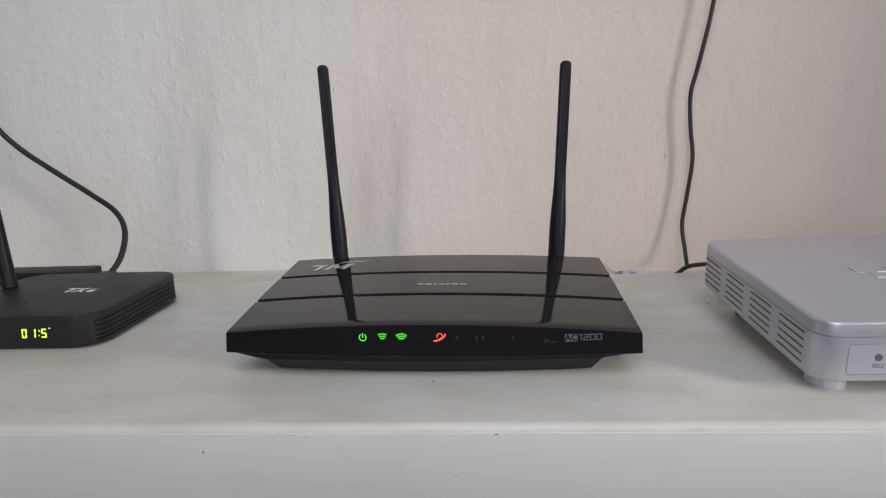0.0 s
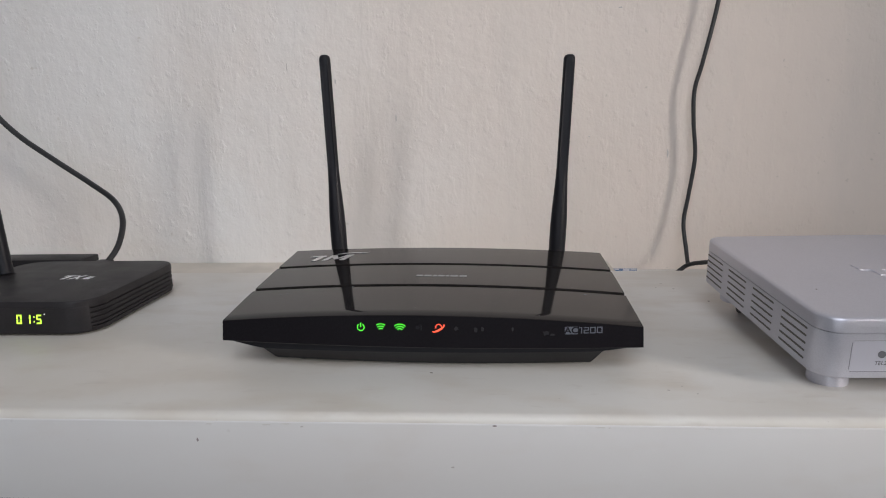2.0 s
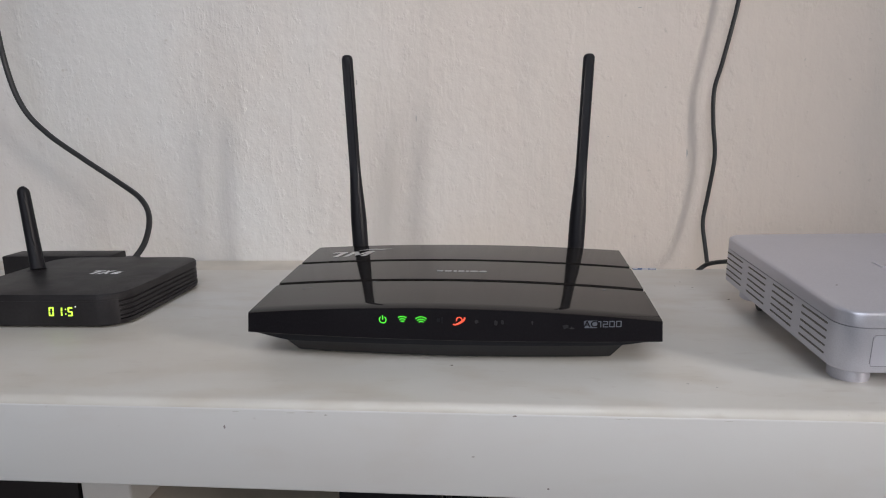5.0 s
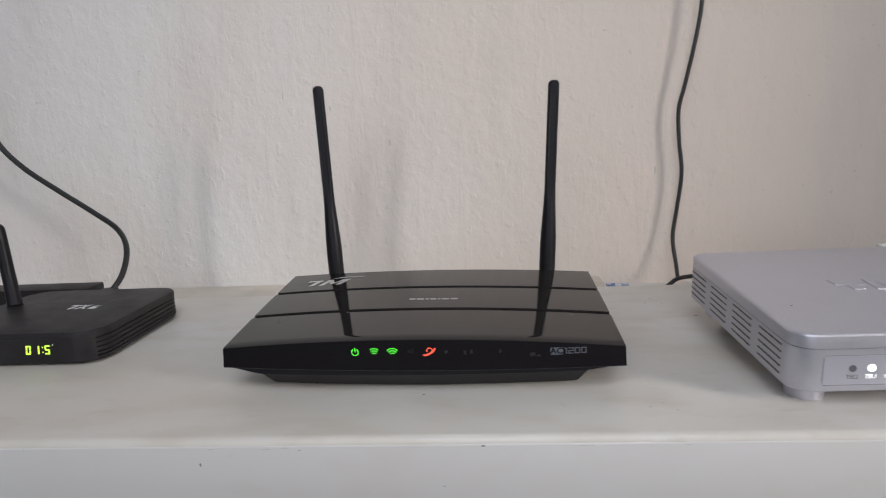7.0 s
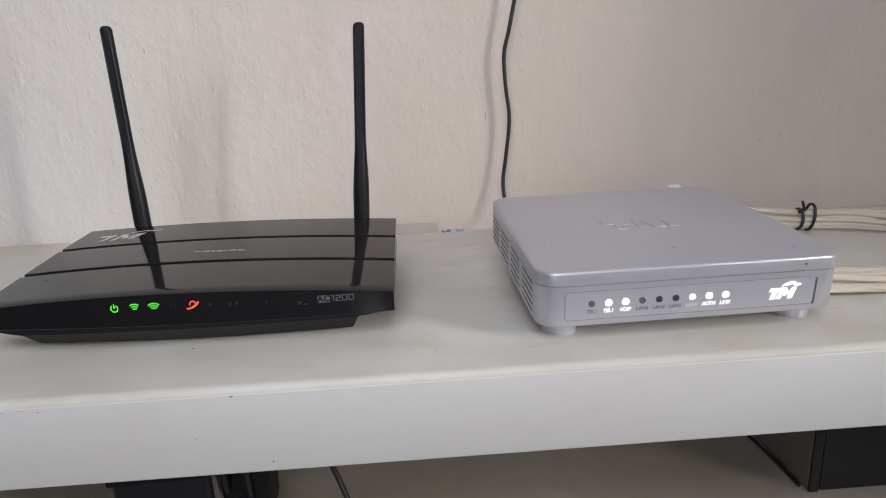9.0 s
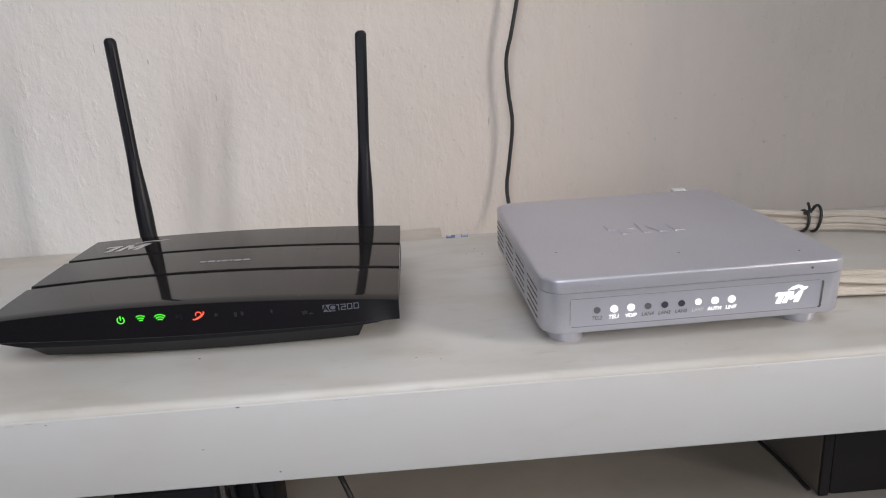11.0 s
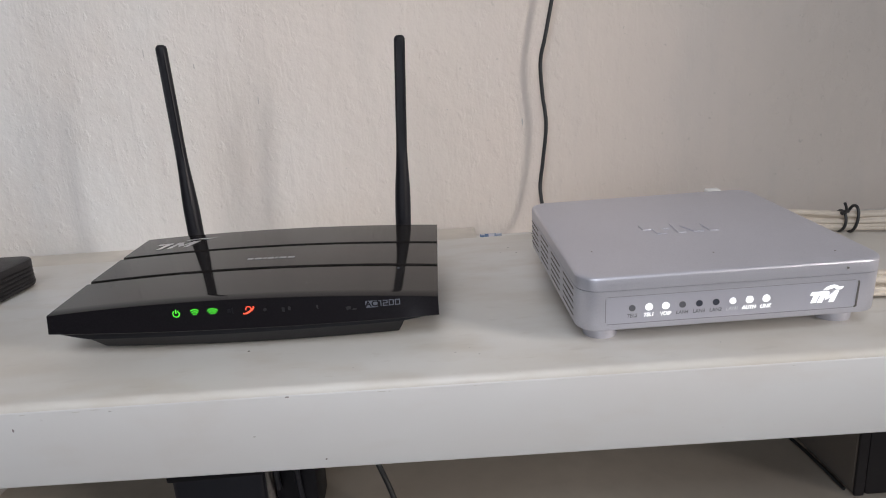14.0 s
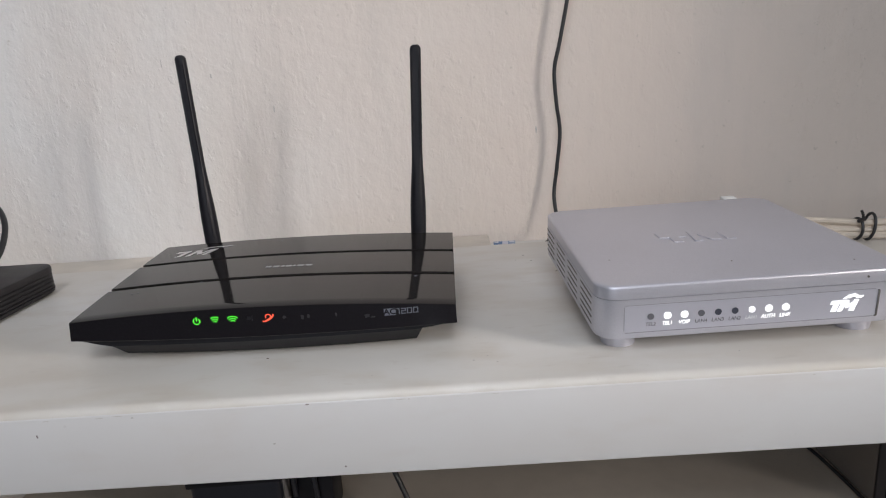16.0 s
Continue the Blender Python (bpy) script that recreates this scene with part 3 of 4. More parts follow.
    # antennas on hinges behind the rear edge
    for x, lean_x, lean_y, top in ((-0.0880, -0.0070, 0.0105, 0.1880), (0.0845, 0.0092, 0.0105, 0.1830)):
        hinge = bmesh.new()
        prism(hinge, [(0.0055 * math.cos(2 * math.pi * k / 20), 0.0055 * math.sin(2 * math.pi * k / 20)) for k in range(20)],
              lambda u, v, d, a=x: (a + u, depth - 0.004 + d, 0.024 + v), 0.032)
        rod = bmesh.new()
        rings = []
        z0 = 0.0185
        zs = [z0, z0 + 0.0006] + [z0 + (top - z0) * k / 22 for k in range(1, 22)] + [top - 0.0028, top - 0.0010, top]
        for z in zs:
            v = (z - z0) / (top - z0)
            swell = max(0.0, 1 - max(0.0, (v - 0.20)) / 0.30)
            swell = swell * swell * (3 - 2 * swell)
            wx = 0.0044 + 0.0020 * swell
            wy = 0.0042 + 0.0018 * swell
            if z >= top - 0.0028:
                k = (z - (top - 0.0028)) / 0.0028
                f = math.sqrt(max(0.02, 1 - 0.75 * k * k))
                wx, wy = wx * f, wy * f
            if z == z0:
                wx, wy = wx * 0.9, wy * 0.9
            dent = 0.0 if v < 0.42 or v > 0.965 else min(1.0, (v - 0.42) / 0.06)
            ring = []
            for k in range(28):
                a = 2 * math.pi * k / 28
                u, w = wx * math.cos(a), wy * math.sin(a)
                if w < 0 and abs(u) < wx * 0.62:
                    w += dent * 0.0011 * (1 - (abs(u) / (wx * 0.62)) ** 4)
                ring.append(rod.verts.new((x + lean_x * v + u, depth + 0.0275 + lean_y * v + w, z)))
            rings.append(ring)
        for a, b in zip(rings, rings[1:]):
            for k in range(28):
                rod.faces.new((a[k], a[(k + 1) % 28], b[(k + 1) % 28], b[k]))
        rod.faces.new(rings[0][::-1])
        rod.faces.new(rings[-1])
        ant = part("antenna", rod, M_SATIN, r, "black stick antenna with a fluted front")
        part("hinge", hinge, M_SATIN, ant)
    # dust specks on the glossy lid
    rng = random.Random(5)
    for x, y in ((-0.0935, 0.035), (-0.0895, 0.036), (0.0905, 0.041), (0.012, 0.0985), (-0.050, 0.0445), (-0.018, 0.1255), (0.06, 0.083)):
        sp = bmesh.new()
        n = 7
        q = 0.0005 + 0.0004 * rng.random()
        prism(sp, [(q * (0.6 + 0.6 * rng.random()) * math.cos(2 * math.pi * k / n), q * (0.5 + 0.6 * rng.random()) * math.sin(2 * math.pi * k / n)) for k in range(n)], on, 0.00005)
        ob = part("dust_speck", sp, M_PRINT_DIM, r, smooth=False)
        ob.matrix_basis = on_top(x, y)


build_router()


# ---- silver network terminal ----
def build_terminal():
    b = thing("network_terminal", "silver plastic network box with lit status lights on round feet", "network box",
              at=pose(0.1857, 0.0252, 0.0, 3.8, 0, 1.2))
    w, d = 0.1668, 0.1580
    outline = rounded(0.0, w, 0.0, d, 0.0120, 12)
    part("body", slab(outline, ((0.0092, 0.0014), (0.0098, 0.0004), (0.0106, 0.0), (0.0327, 0.0))), M_SILVER, b, "silver painted lower shell")
    part("lid", slab(outline, ((0.0328, 0.0005), (0.0331, 0.0), (0.0391, 0.0), (0.0398, 0.0002), (0.0404, 0.0007), (0.0407, 0.0013), (0.0409, 0.0022))), M_SILVER, b, "silver painted lid")
    for x, y, z in ((0.0170, 0.0205, -0.0014), (w - 0.0140, 0.0205, -0.0014), (0.0170, d - 0.0200, -0.0003), (w - 0.0140, d - 0.0200, -0.0003)):
        f = lathe([(0.0091, z), (0.0097, z + 0.0006), (0.0098, 0.0084), (0.0094, 0.0096)], 32)
        f.transform(Matrix.Translation((x, y, 0)))
        part("foot", f, M_SILVER, b, "round silver foot")

    def front(u, v, dd):
        return (u, -dd, v)

    fascia = bmesh.new()
    prism(fascia, rounded(0.0145, 0.1505, 0.0136, 0.0292, 0.0016, 5), front, 0.0002)
    fp = part("front_panel", fascia, M_SILVER_FRONT, b, "flat silver front panel", smooth=False)
    rim = bmesh.new()
    prism(rim, [(x - 0.0006, z + 0.0023 - (0.001 if z > 0.02 else 0)) for x, z in ((0.1508, 0.0112), (0.1517, 0.0120), (0.1517, 0.0266), (0.1512, 0.0273), (0.1522, 0.0275), (0.1526, 0.0267), (0.1526, 0.0117), (0.1517, 0.0107))], front, 0.0003)
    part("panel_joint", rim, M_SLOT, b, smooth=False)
    rim = bmesh.new()
    add_box(rim, 0.0150, 0.1496, -0.0002, 0.001, 0.01320, 0.01355)
    add_box(rim, 0.0150, 0.1496, -0.0001, 0.001, 0.02925, 0.02945)
    add_box(rim, 0.01415, 0.01445, -0.0001, 0.001, 0.0146, 0.0284)
    part("panel_joint", rim, M_JOINT, b, smooth=False)

    def fpose(x, z, out=0.0003):
        return pose(x, -out, z, 90, 0, 0)

    names = ("TEL2", "TEL1", "VOIP", "LAN4", "LAN3", "LAN2", "LAN1", "AUTH", "LINK")
    looks = (M_LED_OFF, M_WHITE, M_WHITE, M_LED_OFF, M_LED_DARK, M_LED_DARK, M_WHITE, M_WHITE, M_WHITE)
    for i, (nm, lk) in enumerate(zip(names, looks)):
        x, z = 0.0286 + 0.00911 * i, 0.0224
        lit = lk is M_WHITE
        bm = bmesh.new()
        disc(bm, x, z, (0.0017 if nm == "LAN1" else 0.00198) if lit else 0.0018, front, 0.0006)
        part("status_light", bm, lk, b, "lit white status light" if lit else "dark unlit status light", smooth=False)
        tm = M_WHITE if lit and nm != "LAN1" else (M_PALE if nm == "LAN1" else M_GREYTXT)
        lettering(nm, 0.0030, b, tm, fpose(x, 0.0178), 0.92, 0.12, "light_name", 0.00003 if lit and nm != "LAN1" else 0.0, "small printed light name")
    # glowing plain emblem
    def slant(pts, z0, sc):
        return [(0.1241 + (u + 0.35 * v) * sc, z0 + v * sc) for u, v in pts]
    em = bmesh.new()
    for pts in ([(0.0, 4.6), (7.2, 4.6), (7.2, 6.6), (0.2, 6.6)], [(2.2, 0.0), (4.9, 0.0), (4.9, 4.6), (2.2, 4.6)], [(6.0, 0.0), (8.6, 0.0), (8.6, 6.6), (6.6, 6.6)],
                [(7.6, 6.6), (9.8, 6.6), (11.2, 3.4), (10.0, 1.6)], [(10.0, 1.6), (11.2, 3.4), (13.6, 6.6), (14.8, 6.6), (14.6, 4.2)], [(12.7, 0.0), (15.4, 0.0), (15.4, 6.6), (13.0, 6.6)]):
        prism(em, slant(pts, 0.0176, 0.00094), front, 0.0006)
    prism(em, slant([(6.0, 7.6), (8.2, 9.7), (11.0, 10.4), (13.0, 10.0), (14.4, 9.0), (17.2, 8.8), (16.0, 7.4), (13.6, 7.5), (12.0, 8.9), (9.6, 8.0)], 0.0176, 0.00094), front, 0.0006)
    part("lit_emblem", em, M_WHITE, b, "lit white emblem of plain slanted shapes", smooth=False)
    bm = bmesh.new()
    disc(bm, 0.1440, 0.0368, 0.0006, lambda u, v, dd: (u, -0.0003 - dd, v), 0.0004, 12)
    part("pin_hole", bm, M_SLOT, b, smooth=False)
    bars = bmesh.new()
    for k in range(8):
        add_box(bars, 0.0155 + 0.0022 * k, 0.0170 + 0.0022 * k, -0.00012, 0.001, 0.0352, 0.0368)
    part("faint_print", bars, M_SILVER, b, "faint embossed bars", smooth=False)

    # vent slots in the long sides, four blocks of five: raised strips, the shade inside put in their colour
    for side_x, sgn in ((0.0, -1), (w, 1)):
        for block in range(4):
            y0 = 0.0135 + 0.0360 * block
            for k in range(5):
                z = 0.0137 + 0.0040 * k
                bm = bmesh.new()
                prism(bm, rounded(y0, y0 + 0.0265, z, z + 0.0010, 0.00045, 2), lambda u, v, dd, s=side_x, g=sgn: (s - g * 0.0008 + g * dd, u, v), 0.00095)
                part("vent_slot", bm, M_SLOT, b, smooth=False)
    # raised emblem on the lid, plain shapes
    em = bmesh.new()
    def lidp(u, v, dd):
        return (u, v, 0.0408 + dd)
    for pts in ([(0, 9), (17, 9), (17, 0), (36, 0), (36, 9), (50, 9), (53, 19), (0, 19)],
                [(55, 0), (71, 0), (72, 11), (84, 0), (103, 0), (110, 11), (112, 0), (130, 0), (134, 19), (114, 19), (98, 9), (82, 19), (58, 19)]):
        prism(em, [(0.0585 + u * 0.000350, 0.0640 + v * 0.00105) for u, v in pts], lidp, 0.0007)
    bmesh.ops.recalc_face_normals(em, faces=em.faces)
    bmesh.ops.bevel(em, geom=[e for e in em.edges if all(v.co.z > 0.0412 for v in e.verts)], offset=0.00045, segments=2, affect="EDGES")
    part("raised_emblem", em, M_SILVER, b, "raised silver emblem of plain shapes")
    for x, y in ((0.0173, 0.0414), (0.1460, 0.0150), (0.083, 0.026)):
        bm = bmesh.new()
        disc(bm, x, y, 0.0005, lidp, 0.0002, 8)
        part("dirt_speck", bm, M_SPOT, b, smooth=False)
    # socket peeping over the back edge
    part("rear_latch", box_bm(0.1385, 0.1490, d + 0.001, d + 0.009, 0.0300, 0.0408, 0.001, 2), M_WHITECAP, b, "small white plug at the back")
    part("rear_latch_base", box_bm(0.1260, 0.1520, d - 0.0005, d + 0.0045, 0.012, 0.034, 0.0008, 1), M_SATIN, b)


build_terminal()


# ---- media box ----
def build_media_box():
    b = thing("media_box", "matt black media player box with green clock digits on the table", "media player",
              at=pose(-0.3650, 0.1075, 0.0, 0, 0, 0.5))
    w, d, h = 0.1315, 0.1260, 0.0242
    outline = rounded(0.0, w, 0.0, d, 0.0190, 10)
    part("body", slab(outline, ((0.0008, 0.003), (0.0022, 0.0008), (0.0050, 0.0))), M_MATT, b, "matt black lower shell")
    # ribbed sides
    for k in range(4):
        z = 0.0052 + 0.0034 * k
        part("rib", slab(outline, ((z, 0.0011), (z + 0.0004, 0.0002), (z + 0.0021, 0.0002), (z + 0.0025, 0.0011), (z + 0.0034, 0.0011))), M_MATT, b)
    part("lid", slab(outline, ((0.0188, 0.0011), (0.0192, 0.0), (h - 0.0012, 0.0), (h - 0.0003, 0.0006), (h, 0.0018))), M_MATT, b, "dusty matt black lid")
    # smooth front face over the ribs
    bm = bmesh.new()
    ring = [(cx + 0.0192 * math.cos(radians(a0 + 4.4 * k)), 0.0190 + 0.0192 * math.sin(radians(a0 + 4.4 * k))) for cx, a0 in ((0.0190, 222), (w - 0.0190, 270)) for k in range(12)]
    prism(bm, ring, lambda u, v, dd: (u, v, 0.0030 + dd), 0.0166)
    part("front_panel", bm, M_MATT, b, "smooth black front window")
    for x in (0.015, w - 0.015):
        for y in (0.02, d - 0.015):
            f = lathe([(0.005, 0.0), (0.0055, 0.0003), (0.0055, 0.0012)], 14)
            f.transform(Matrix.Translation((x, y, 0)))
            part("rubber_foot", f, M_RUBBER, b)

    seg = {"0": "abcdef", "1": "bc", "5": "afgcd"}
    def digit(ch, x0):
        bm = bmesh.new()
        wd, hh, t = 0.0036, 0.0064, 0.0010
        z0 = 0.0092
        bars = {"a": (0.2 * t, wd - 0.2 * t, hh - t, hh), "d": (0.2 * t, wd - 0.2 * t, 0, t), "g": (0.3 * t, wd - 0.3 * t, hh / 2 - t / 2, hh / 2 + t / 2),
                "b": (wd - t, wd, hh / 2 + 0.0002, hh - 0.3 * t), "c": (wd - t, wd, 0.3 * t, hh / 2 - 0.0002), "f": (0, t, hh / 2 + 0.0002, hh - 0.3 * t), "e": (0, t, 0.3 * t, hh / 2 - 0.0002)}
        for s in seg[ch]:
            a0, a1, c0, c1 = bars[s]
            k = 0.10
            prism(bm, [(x0 + a0 + k * c0, z0 + c0), (x0 + a1 + k * c0, z0 + c0), (x0 + a1 + k * c1, z0 + c1), (x0 + a0 + k * c1, z0 + c1)], lambda u, v, dd: (u, -0.0003 - dd, v), 0.0002)
        part("clock_digit", bm, M_LIME, b, "lit lime-green digit", smooth=False)
    for ch, x in (("0", 0.0797), ("1", 0.0859), ("5", 0.0934)):
        digit(ch, x)
    bm = bmesh.new()
    disc(bm, 0.0998, 0.0159, 0.0004, lambda u, v, dd: (u, -0.0003 - dd, v), 0.0002, 10)
    part("indicator_dot", bm, M_WHITE, b, smooth=False)
    bm = bmesh.new()
    for z in (0.0108, 0.0141):
        disc(bm, 0.0919 + (z - 0.0092) * 0.1, z, 0.0005, lambda u, v, dd: (u, -0.0003 - dd, v), 0.0002, 10)
    part("clock_colon", bm, M_LIME, b, "lit lime-green colon", smooth=False)
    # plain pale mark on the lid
    mk = bmesh.new()
    for pts in ([(0, 8), (11, 8), (10.4, 10), (1, 10)], [(2.6, 0), (5.4, 0), (7.4, 8), (4.6, 8)], [(8.4, 0), (11, 0), (19, 10), (16.4, 10)], [(16.2, 0), (18.6, 0), (13.0, 10), (11.2, 10)],
                [(21.5, 0), (27, 0), (28, 4.6), (23, 4.6), (24, 6.6), (28, 7.4), (23.4, 7.4), (21.5, 4)]):
        prism(mk, [(0.0672 + u * 0.00092, 0.0610 + v * 0.00115) for u, v in pts], lambda u, v, dd: (u, v, h + dd), 0.0001)
    part("pale_mark", mk, M_PALE, b, "pale printed mark of plain slanted bars", smooth=False)
    rng = random.Random(8)
    dust = bmesh.new()
    for k in range(60):
        x, y, size = rng.uniform(0.008, w - 0.008), rng.uniform(0.008, d - 0.010), rng.uniform(0.0001, 0.0004)
        disc(dust, x, y, size, lambda u, v, dd: (u, v, h + dd), 0.00003, 6)
    tagged(part("dust", dust, M_DUST, b, smooth=False), "scattered grey dust specks on black plastic", "", "", "stuff")
    # stub antenna on its hinge
    rod = bmesh.new()
    tube(rod, [(0.0155, 0.0770, 0.0245), (0.0108, 0.0815, 0.0485), (0.0060, 0.0850, 0.0910)], lambda k: (0.0055 - 0.0009 * k) * (1.0 if k < 0.93 else math.sqrt(max(0.04, 1 - ((k - 0.93) / 0.07) ** 2))), 16, 40)
    a = part("antenna", rod, M_SATIN, b, "short black stub antenna")
    part("hinge", box_bm(0.0103, 0.0207, 0.0705, 0.0825, 0.0215, 0.0247, 0.0010, 2), M_MATT, a)
    # sockets and plugs behind
    part("rear_port_block", box_bm(-0.060, 0.0420, d + 0.004, d + 0.030, 0.0, 0.0242, 0.0010, 2), M_MATT, b, "black block behind the box")
    part("power_plug", box_bm(0.0540, 0.0680, d - 0.003, d + 0.012, 0.0120, 0.0232, 0.0022, 3), M_RUBBER, b, "moulded black power plug")


build_media_box()

cord = bmesh.new()
tube(cord, [(-0.3040, 0.238, 0.0180), (-0.3000, 0.256, 0.0330), (-0.3050, 0.276, 0.0530), (-0.3210, 0.292, 0.0690), (-0.3480, 0.301, 0.0850), (-0.3850, 0.306, 0.1080),
            (-0.4190, 0.309, 0.1315), (-0.4420, 0.311, 0.1560), (-0.4540, 0.312, 0.1900), (-0.4600, 0.313, 0.2400), (-0.4620, 0.314, 0.3100)], 0.0026, 12)
solo("black_cable_or_prop", cord, M_RUBBER, "thick black power cord rising from the media box", "cable")

cord = bmesh.new()
tube(cord, [(0.236, 0.330, 0.46), (0.238, 0.331, 0.34), (0.2365, 0.332, 0.262), (0.2330, 0.333, 0.228), (0.2240, 0.334, 0.183), (0.2185, 0.335, 0.158), (0.2195, 0.335, 0.128), (0.2225, 0.335, 0.098),
            (0.2185, 0.335, 0.062), (0.2150, 0.334, 0.036), (0.2160, 0.325, 0.012), (0.2145, 0.312, -0.001)], 0.0019, 10)
solo("black_cable_or_prop", cord, M_RUBBER, "thin black cord hanging down the wall", "cable")
cord = bmesh.new()
tube(cord, [(0.1850, 0.302, -0.020), (0.2020, 0.300, -0.004), (0.2120, 0.296, 0.004), (0.2280, 0.270, 0.012), (0.2360, 0.240, 0.018), (0.2420, 0.205, 0.024), (0.2430, 0.1842, 0.0270)], 0.0020, 10)
solo("black_cable_or_prop", cord, M_RUBBER, "thin black cord running behind the silver box", "cable")


# added black tube: carries the rear feet and draws the shadow beneath them
cord = bmesh.new()
tube(cord, [(0.2020, 0.1615, 0.0046), (0.2150, 0.1625, 0.0046), (0.2700, 0.1640, 0.0046), (0.3250, 0.1650, 0.0046), (0.3560, 0.1700, 0.0046)], 0.0046, 14)
solo("black_cable_or_prop", cord, M_RUBBER, "black prop added where shadow lies under the silver box", "cable")


# ---- cable coil with tie ----
def build_coil():
    c = thing("cable_coil", "coil of beige network cable tied with black wire ties", "cable")
    rng = random.Random(11)
    for i in range(15):
        a, bb = rng.uniform(-1, 1), rng.uniform(0, 1)
        o = 0.004 * a
        z = 0.003 + 0.016 * bb
        bm = bmesh.new()
        pts = [(0.362 + 0.01 * a, 0.236 + o, z), (0.410, 0.228 + o * 1.1, z + 0.001), (0.455, 0.220 + o * 0.8, 0.004 + 0.013 * bb), (0.485, 0.212 + o, 0.004 + 0.013 * bb),
               (0.530, 0.193 + 3.4 * o, 0.003 + 0.012 * bb), (0.575, 0.165 + 4.0 * o, 0.003 + 0.010 * bb), (0.600, 0.125 + o, 0.003 + 0.008 * bb),
               (0.570, 0.098 + 2 * o, 0.003 + 0.008 * bb), (0.500, 0.084 + 3.6 * o, 0.003 + 0.006 * bb), (0.430, 0.078 + 4.2 * o, 0.003 + 0.006 * bb),
               (0.385, 0.076 + 3.2 * o, 0.003 + 0.008 * bb), (0.360, 0.080 + 3 * o, 0.003 + 0.010 * bb)]
        pts = [(x + rng.uniform(-0.003, 0.003), y + rng.uniform(-0.0015, 0.0015), max(0.0024, zz + rng.uniform(-0.001, 0.001))) for x, y, zz in pts]
        tube(bm, pts, 0.0019 if i % 3 else 0.0023, 8, 7)
        part("cable_strand", bm, M_CABLE, c)
    for x, y0, ry, rz, z0, lean, tail in ((0.4490, 0.2205, 0.0078, 0.0086, 0.0106, 0.0008, True), (0.4575, 0.2180, 0.0072, 0.0110, 0.0125, 0.0015, False)):
        bm = bmesh.new()
        pts = []
        for k in range(17):
            an = radians(-90 + 360 * k / 16)
            pts.append((x + lean * math.sin(an), y0 + ry * math.cos(an), max(z0 + rz * math.sin(an), 0.0016)))
        tube(bm, pts, 0.0012, 8, 4)
        if tail:
            tube(bm, [(x - 0.003, y0 - 0.006, z0 + rz - 0.001), (x, y0 - 0.005, z0 + rz), (x + 0.004, y0 - 0.003, z0 + rz)], 0.0016, 8, 4)
            tube(bm, [(x + 0.003, y0 - 0.003, z0 + rz), (x + 0.0015, y0 - 0.004, z0 + rz + 0.004), (x, y0 - 0.004, z0 + rz + 0.0075)], 0.0011, 8, 4)
        part("wire_tie", bm, M_RUBBER, c, "black twisted wire tie")


build_coil()

# ---- gap behind the tabletop ----
solo("wall_batten", box_bm(-0.9, 0.147, BACK_Y + 0.001, WALL_Y - 0.0005, -0.030, -0.0040, 0.001, 1), M_BATTEN, "beige painted wooden batten along the wall", "batten", "structure")
solo("wall_ledge", box_bm(0.1475, 0.9, BACK_Y + 0.001, WALL_Y - 0.0005, -0.034, -0.0135), M_TABLE, "low cream ledge behind the table", "ledge", "structure")
paper = thing("paper_scrap", "blue and white printed card in the gap behind the table", "paper", at=pose(0.1500, 0.3380, -0.0152, -12, 0, 0))
part("card", box_bm(0.002, 0.0245, 0.0, 0.0012, 0.0, 0.0052), M_BLUE, paper, "blue printed card", smooth=False)
for x0, x1, z0, z1 in ((0.0110, 0.0170, 0.0004, 0.0050), (0.0185, 0.0235, 0.0040, 0.0050), (0.003, 0.007, 0.0040, 0.0050)):
    part("print_bar", box_bm(x0, x1, -0.0002, 0.0008, z0, z1), M_FAINT, paper, "white printed bar", smooth=False)

# ---- under the table ----
def build_adapter():
    a = thing("power_adapter", "dark navy power adapter with a grey label on the lower shelf", "adapter", at=pose(-0.0760, 0.070, SHELF_Z, 0, 0, 3))
    part("body", box_bm(0.0, 0.060, 0.0, 0.055, 0.0, 0.072, 0.004, 3), M_NAVY, a, "dark navy adapter body")
    part("rim", box_bm(-0.002, 0.0615, -0.0015, 0.0565, 0.052, 0.060, 0.0015, 2), M_SATIN, a)
    part("label", box_bm(0.0602, 0.0608, 0.006, 0.026, 0.010, 0.066), M_LABEL, a, "grey paper label", smooth=False)
    part("side_block", box_bm(0.0620, 0.092, 0.018, 0.055, 0.0, 0.076, 0.003, 2), M_SATIN, a)
    bm = bmesh.new()
    tube(bm, [(0.066, 0.0145, 0.030), (0.067, 0.0105, 0.052), (0.073, 0.0105, 0.060), (0.079, 0.0120, 0.054), (0.081, 0.0145, 0.020)], 0.0020, 8, 6)
    part("cable_loop", bm, M_NAVY, a)
    bm = bmesh.new()
    tube(bm, [(0.076, 0.020, 0.0755), (0.081, 0.024, 0.083), (0.086, 0.030, 0.094)], 0.0009, 6, 5)
    part("yellow_wire", bm, M_YELLOW, a, "thin yellow wire")


build_adapter()
cord = bmesh.new()
tube(cord, [(0.040, 0.150, -0.030), (0.044, 0.120, -0.075), (0.054, 0.100, -0.100), (0.066, 0.090, -0.128), (0.074, 0.080, -0.1465), (0.085, 0.06, -0.1477)], 0.0020, 8)
solo("black_cable_or_prop", cord, M_RUBBER, "thin black cord hanging down over the lower shelf", "cable")
solo("dark_box", box_bm(-0.56, -0.296, 0.125, 0.28, SHELF_Z, -0.052, 0.003, 2), M_DARK, "dark box standing on the lower shelf", "box")
solo("dark_box", box_bm(0.3942, 0.70, 0.0795, 0.28, SHELF_Z, -0.052, 0.003, 2), M_DARK, "dark box standing on the lower shelf", "box")
cord = bmesh.new()
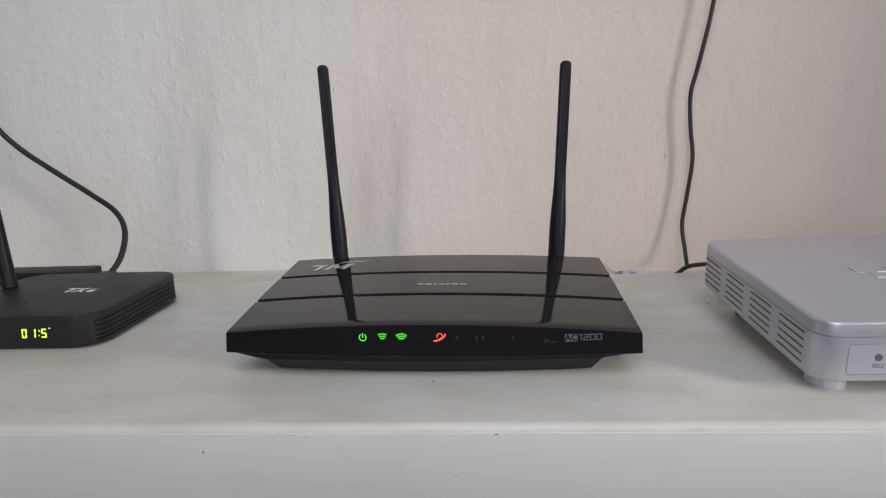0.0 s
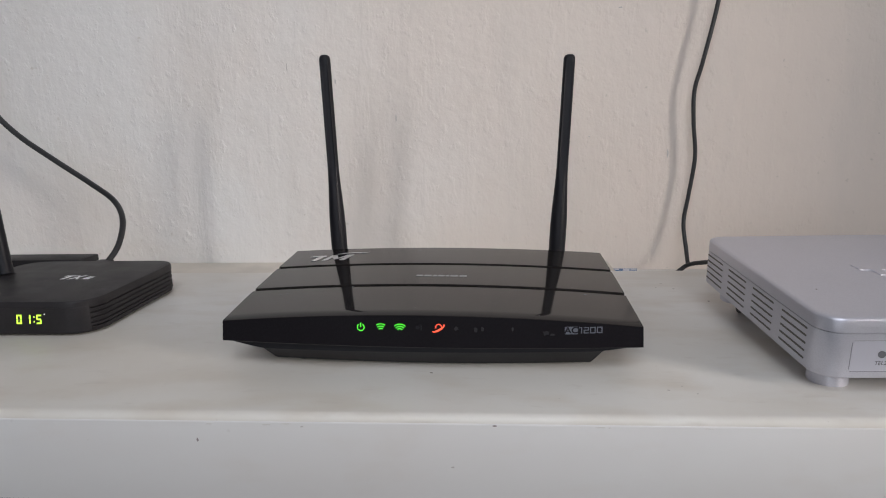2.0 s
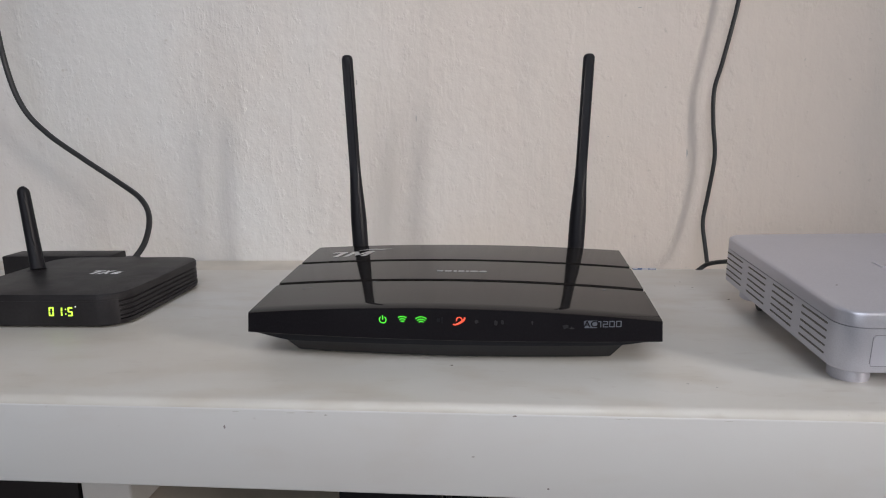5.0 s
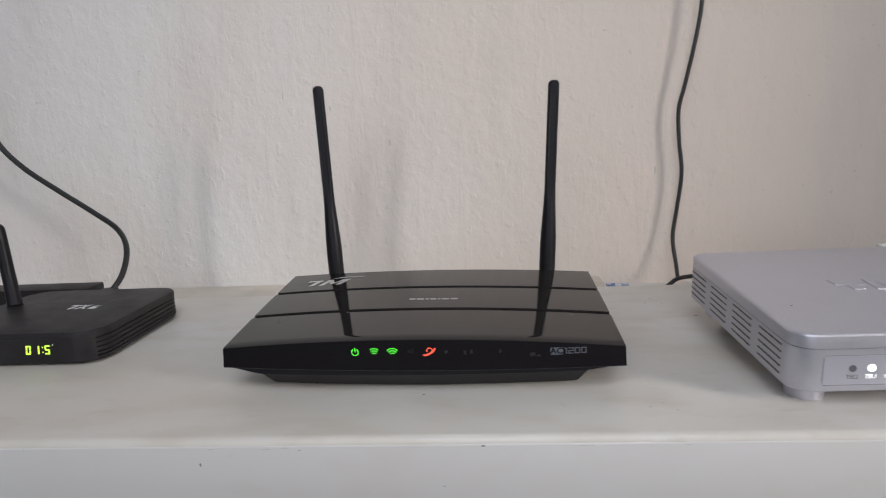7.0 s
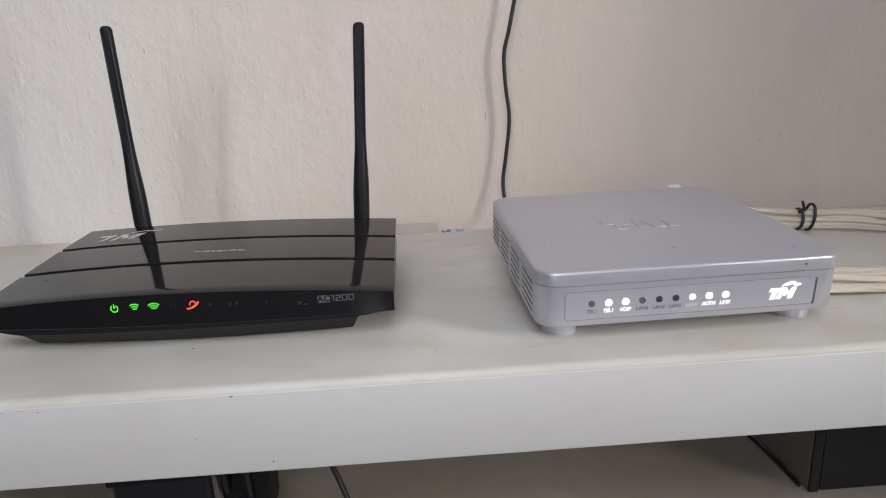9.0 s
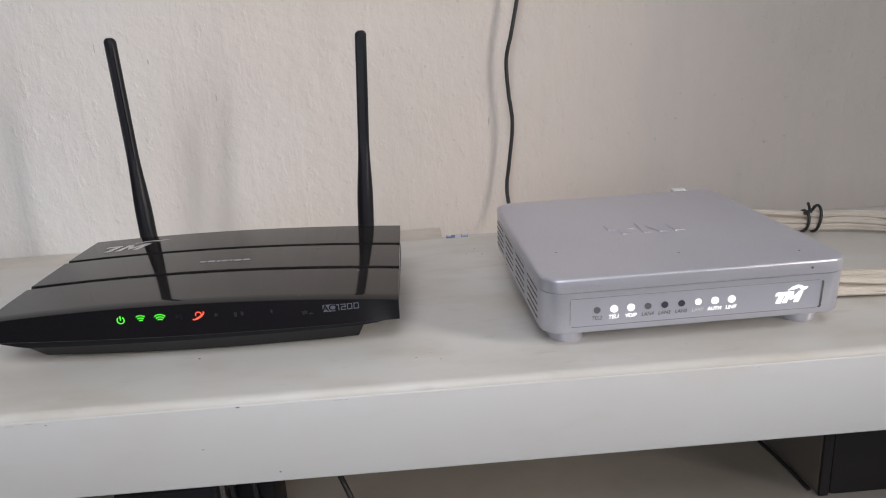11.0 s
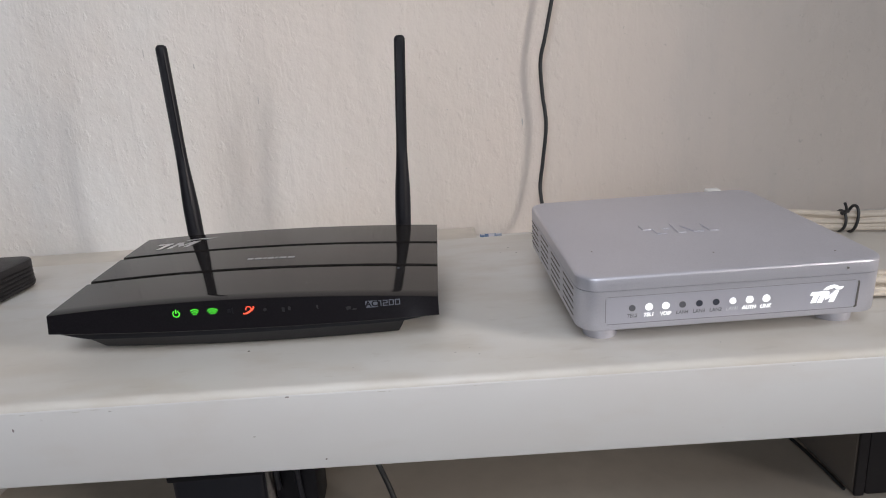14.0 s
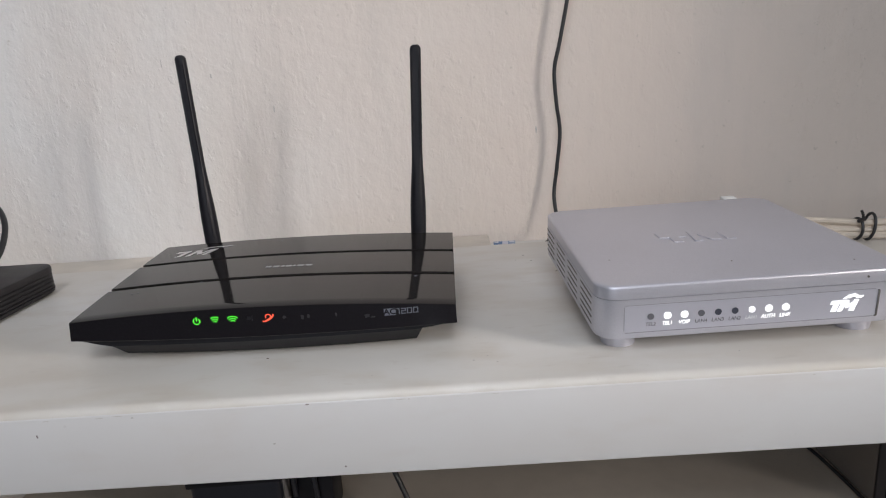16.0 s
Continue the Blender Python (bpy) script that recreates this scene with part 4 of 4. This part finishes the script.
tube(cord, [(0.352, 0.236, -0.1475), (0.370, 0.190, -0.1475), (0.381, 0.150, -0.1475), (0.3835, 0.110, -0.1475), (0.3835, 0.085, -0.1475)], 0.0013, 8)
solo("black_cable_or_prop", cord, M_RUBBER, "dark dusty cord lying along the upright panel", "cable")

# ---- dirt on table and wall ----
def speck(name, x, y, z, facing, sx, sz, seed, mat=M_SPOT, label="small dark dirt speck"):
    rng = random.Random(seed)
    bm = bmesh.new()
    n = 9
    pts = [(sx * (0.6 + 0.5 * rng.random()) * math.cos(2 * math.pi * k / n), sz * (0.6 + 0.5 * rng.random()) * math.sin(2 * math.pi * k / n)) for k in range(n)]
    if facing == "up":
        prism(bm, pts, lambda u, v, d: (u, v, d), 0.0001)
    else:
        prism(bm, pts, lambda u, v, d: (u, -d, v), 0.0001)
    solo(name, bm, mat, label, "dirt", at=pose(x, y, z), smooth=False)


for i, (x, y, sx, sy) in enumerate(((0.171, 0.243, 0.0010, 0.0006), (0.176, 0.225, 0.0012, 0.0006), (0.163, 0.229, 0.0006, 0.0004), (0.192, 0.190, 0.0016, 0.0008), (-0.004, 0.0515, 0.0012, 0.0008), (0.118, 0.031, 0.0010, 0.0006),
                                    (0.131, 0.027, 0.0008, 0.0006), (0.126, 0.036, 0.0006, 0.0005), (0.062, 0.020, 0.0005, 0.0004), (0.262, 0.022, 0.0007, 0.0005))):
    speck("dirt_speck", x, y, 0.0001, "up", sx * 0.8, sy * 0.8, i, M_SPOT if i < 5 else M_SCUFF)
for i, (x, z, sx, sz) in enumerate(((-0.114, -0.0135, 0.0006, 0.0012), (0.030, -0.0045, 0.0012, 0.0005), (0.046, -0.042, 0.0007, 0.0006), (-0.062, -0.006, 0.0011, 0.0004), (0.010, -0.026, 0.0009, 0.0006))):
    speck("paint_chip", x, -0.0001, z, "front", sx, sz, 40 + i, M_CHIP if i < 3 else M_SCUFF, "small dark chip in the paint")
for i, (x, z, sx, sz) in enumerate(((0.2010, 0.101, 0.0009, 0.0050), (-0.060, 0.139, 0.0010, 0.0042), (-0.1180, 0.175, 0.0009, 0.0030), (0.152, 0.235, 0.0022, 0.0007), (0.020, 0.066, 0.0007, 0.0007), (0.1265, 0.118, 0.0008, 0.0006), (-0.165, 0.190, 0.0006, 0.0055))):
    speck("wall_chip", x, WALL_Y - 0.0001, z, "front", sx, sz, 70 + i, M_SCUFF, "small grey chip in the wall paint")
rng = random.Random(21)
for i in range(7):
    speck("paint_chip", rng.uniform(-0.20, 0.36), -0.0001, -0.0046 - 0.0008 * rng.random(), "front", rng.uniform(0.0008, 0.0030), rng.uniform(0.0002, 0.0004), 120 + i, M_WORN, "thin grey chip along the painted edge")
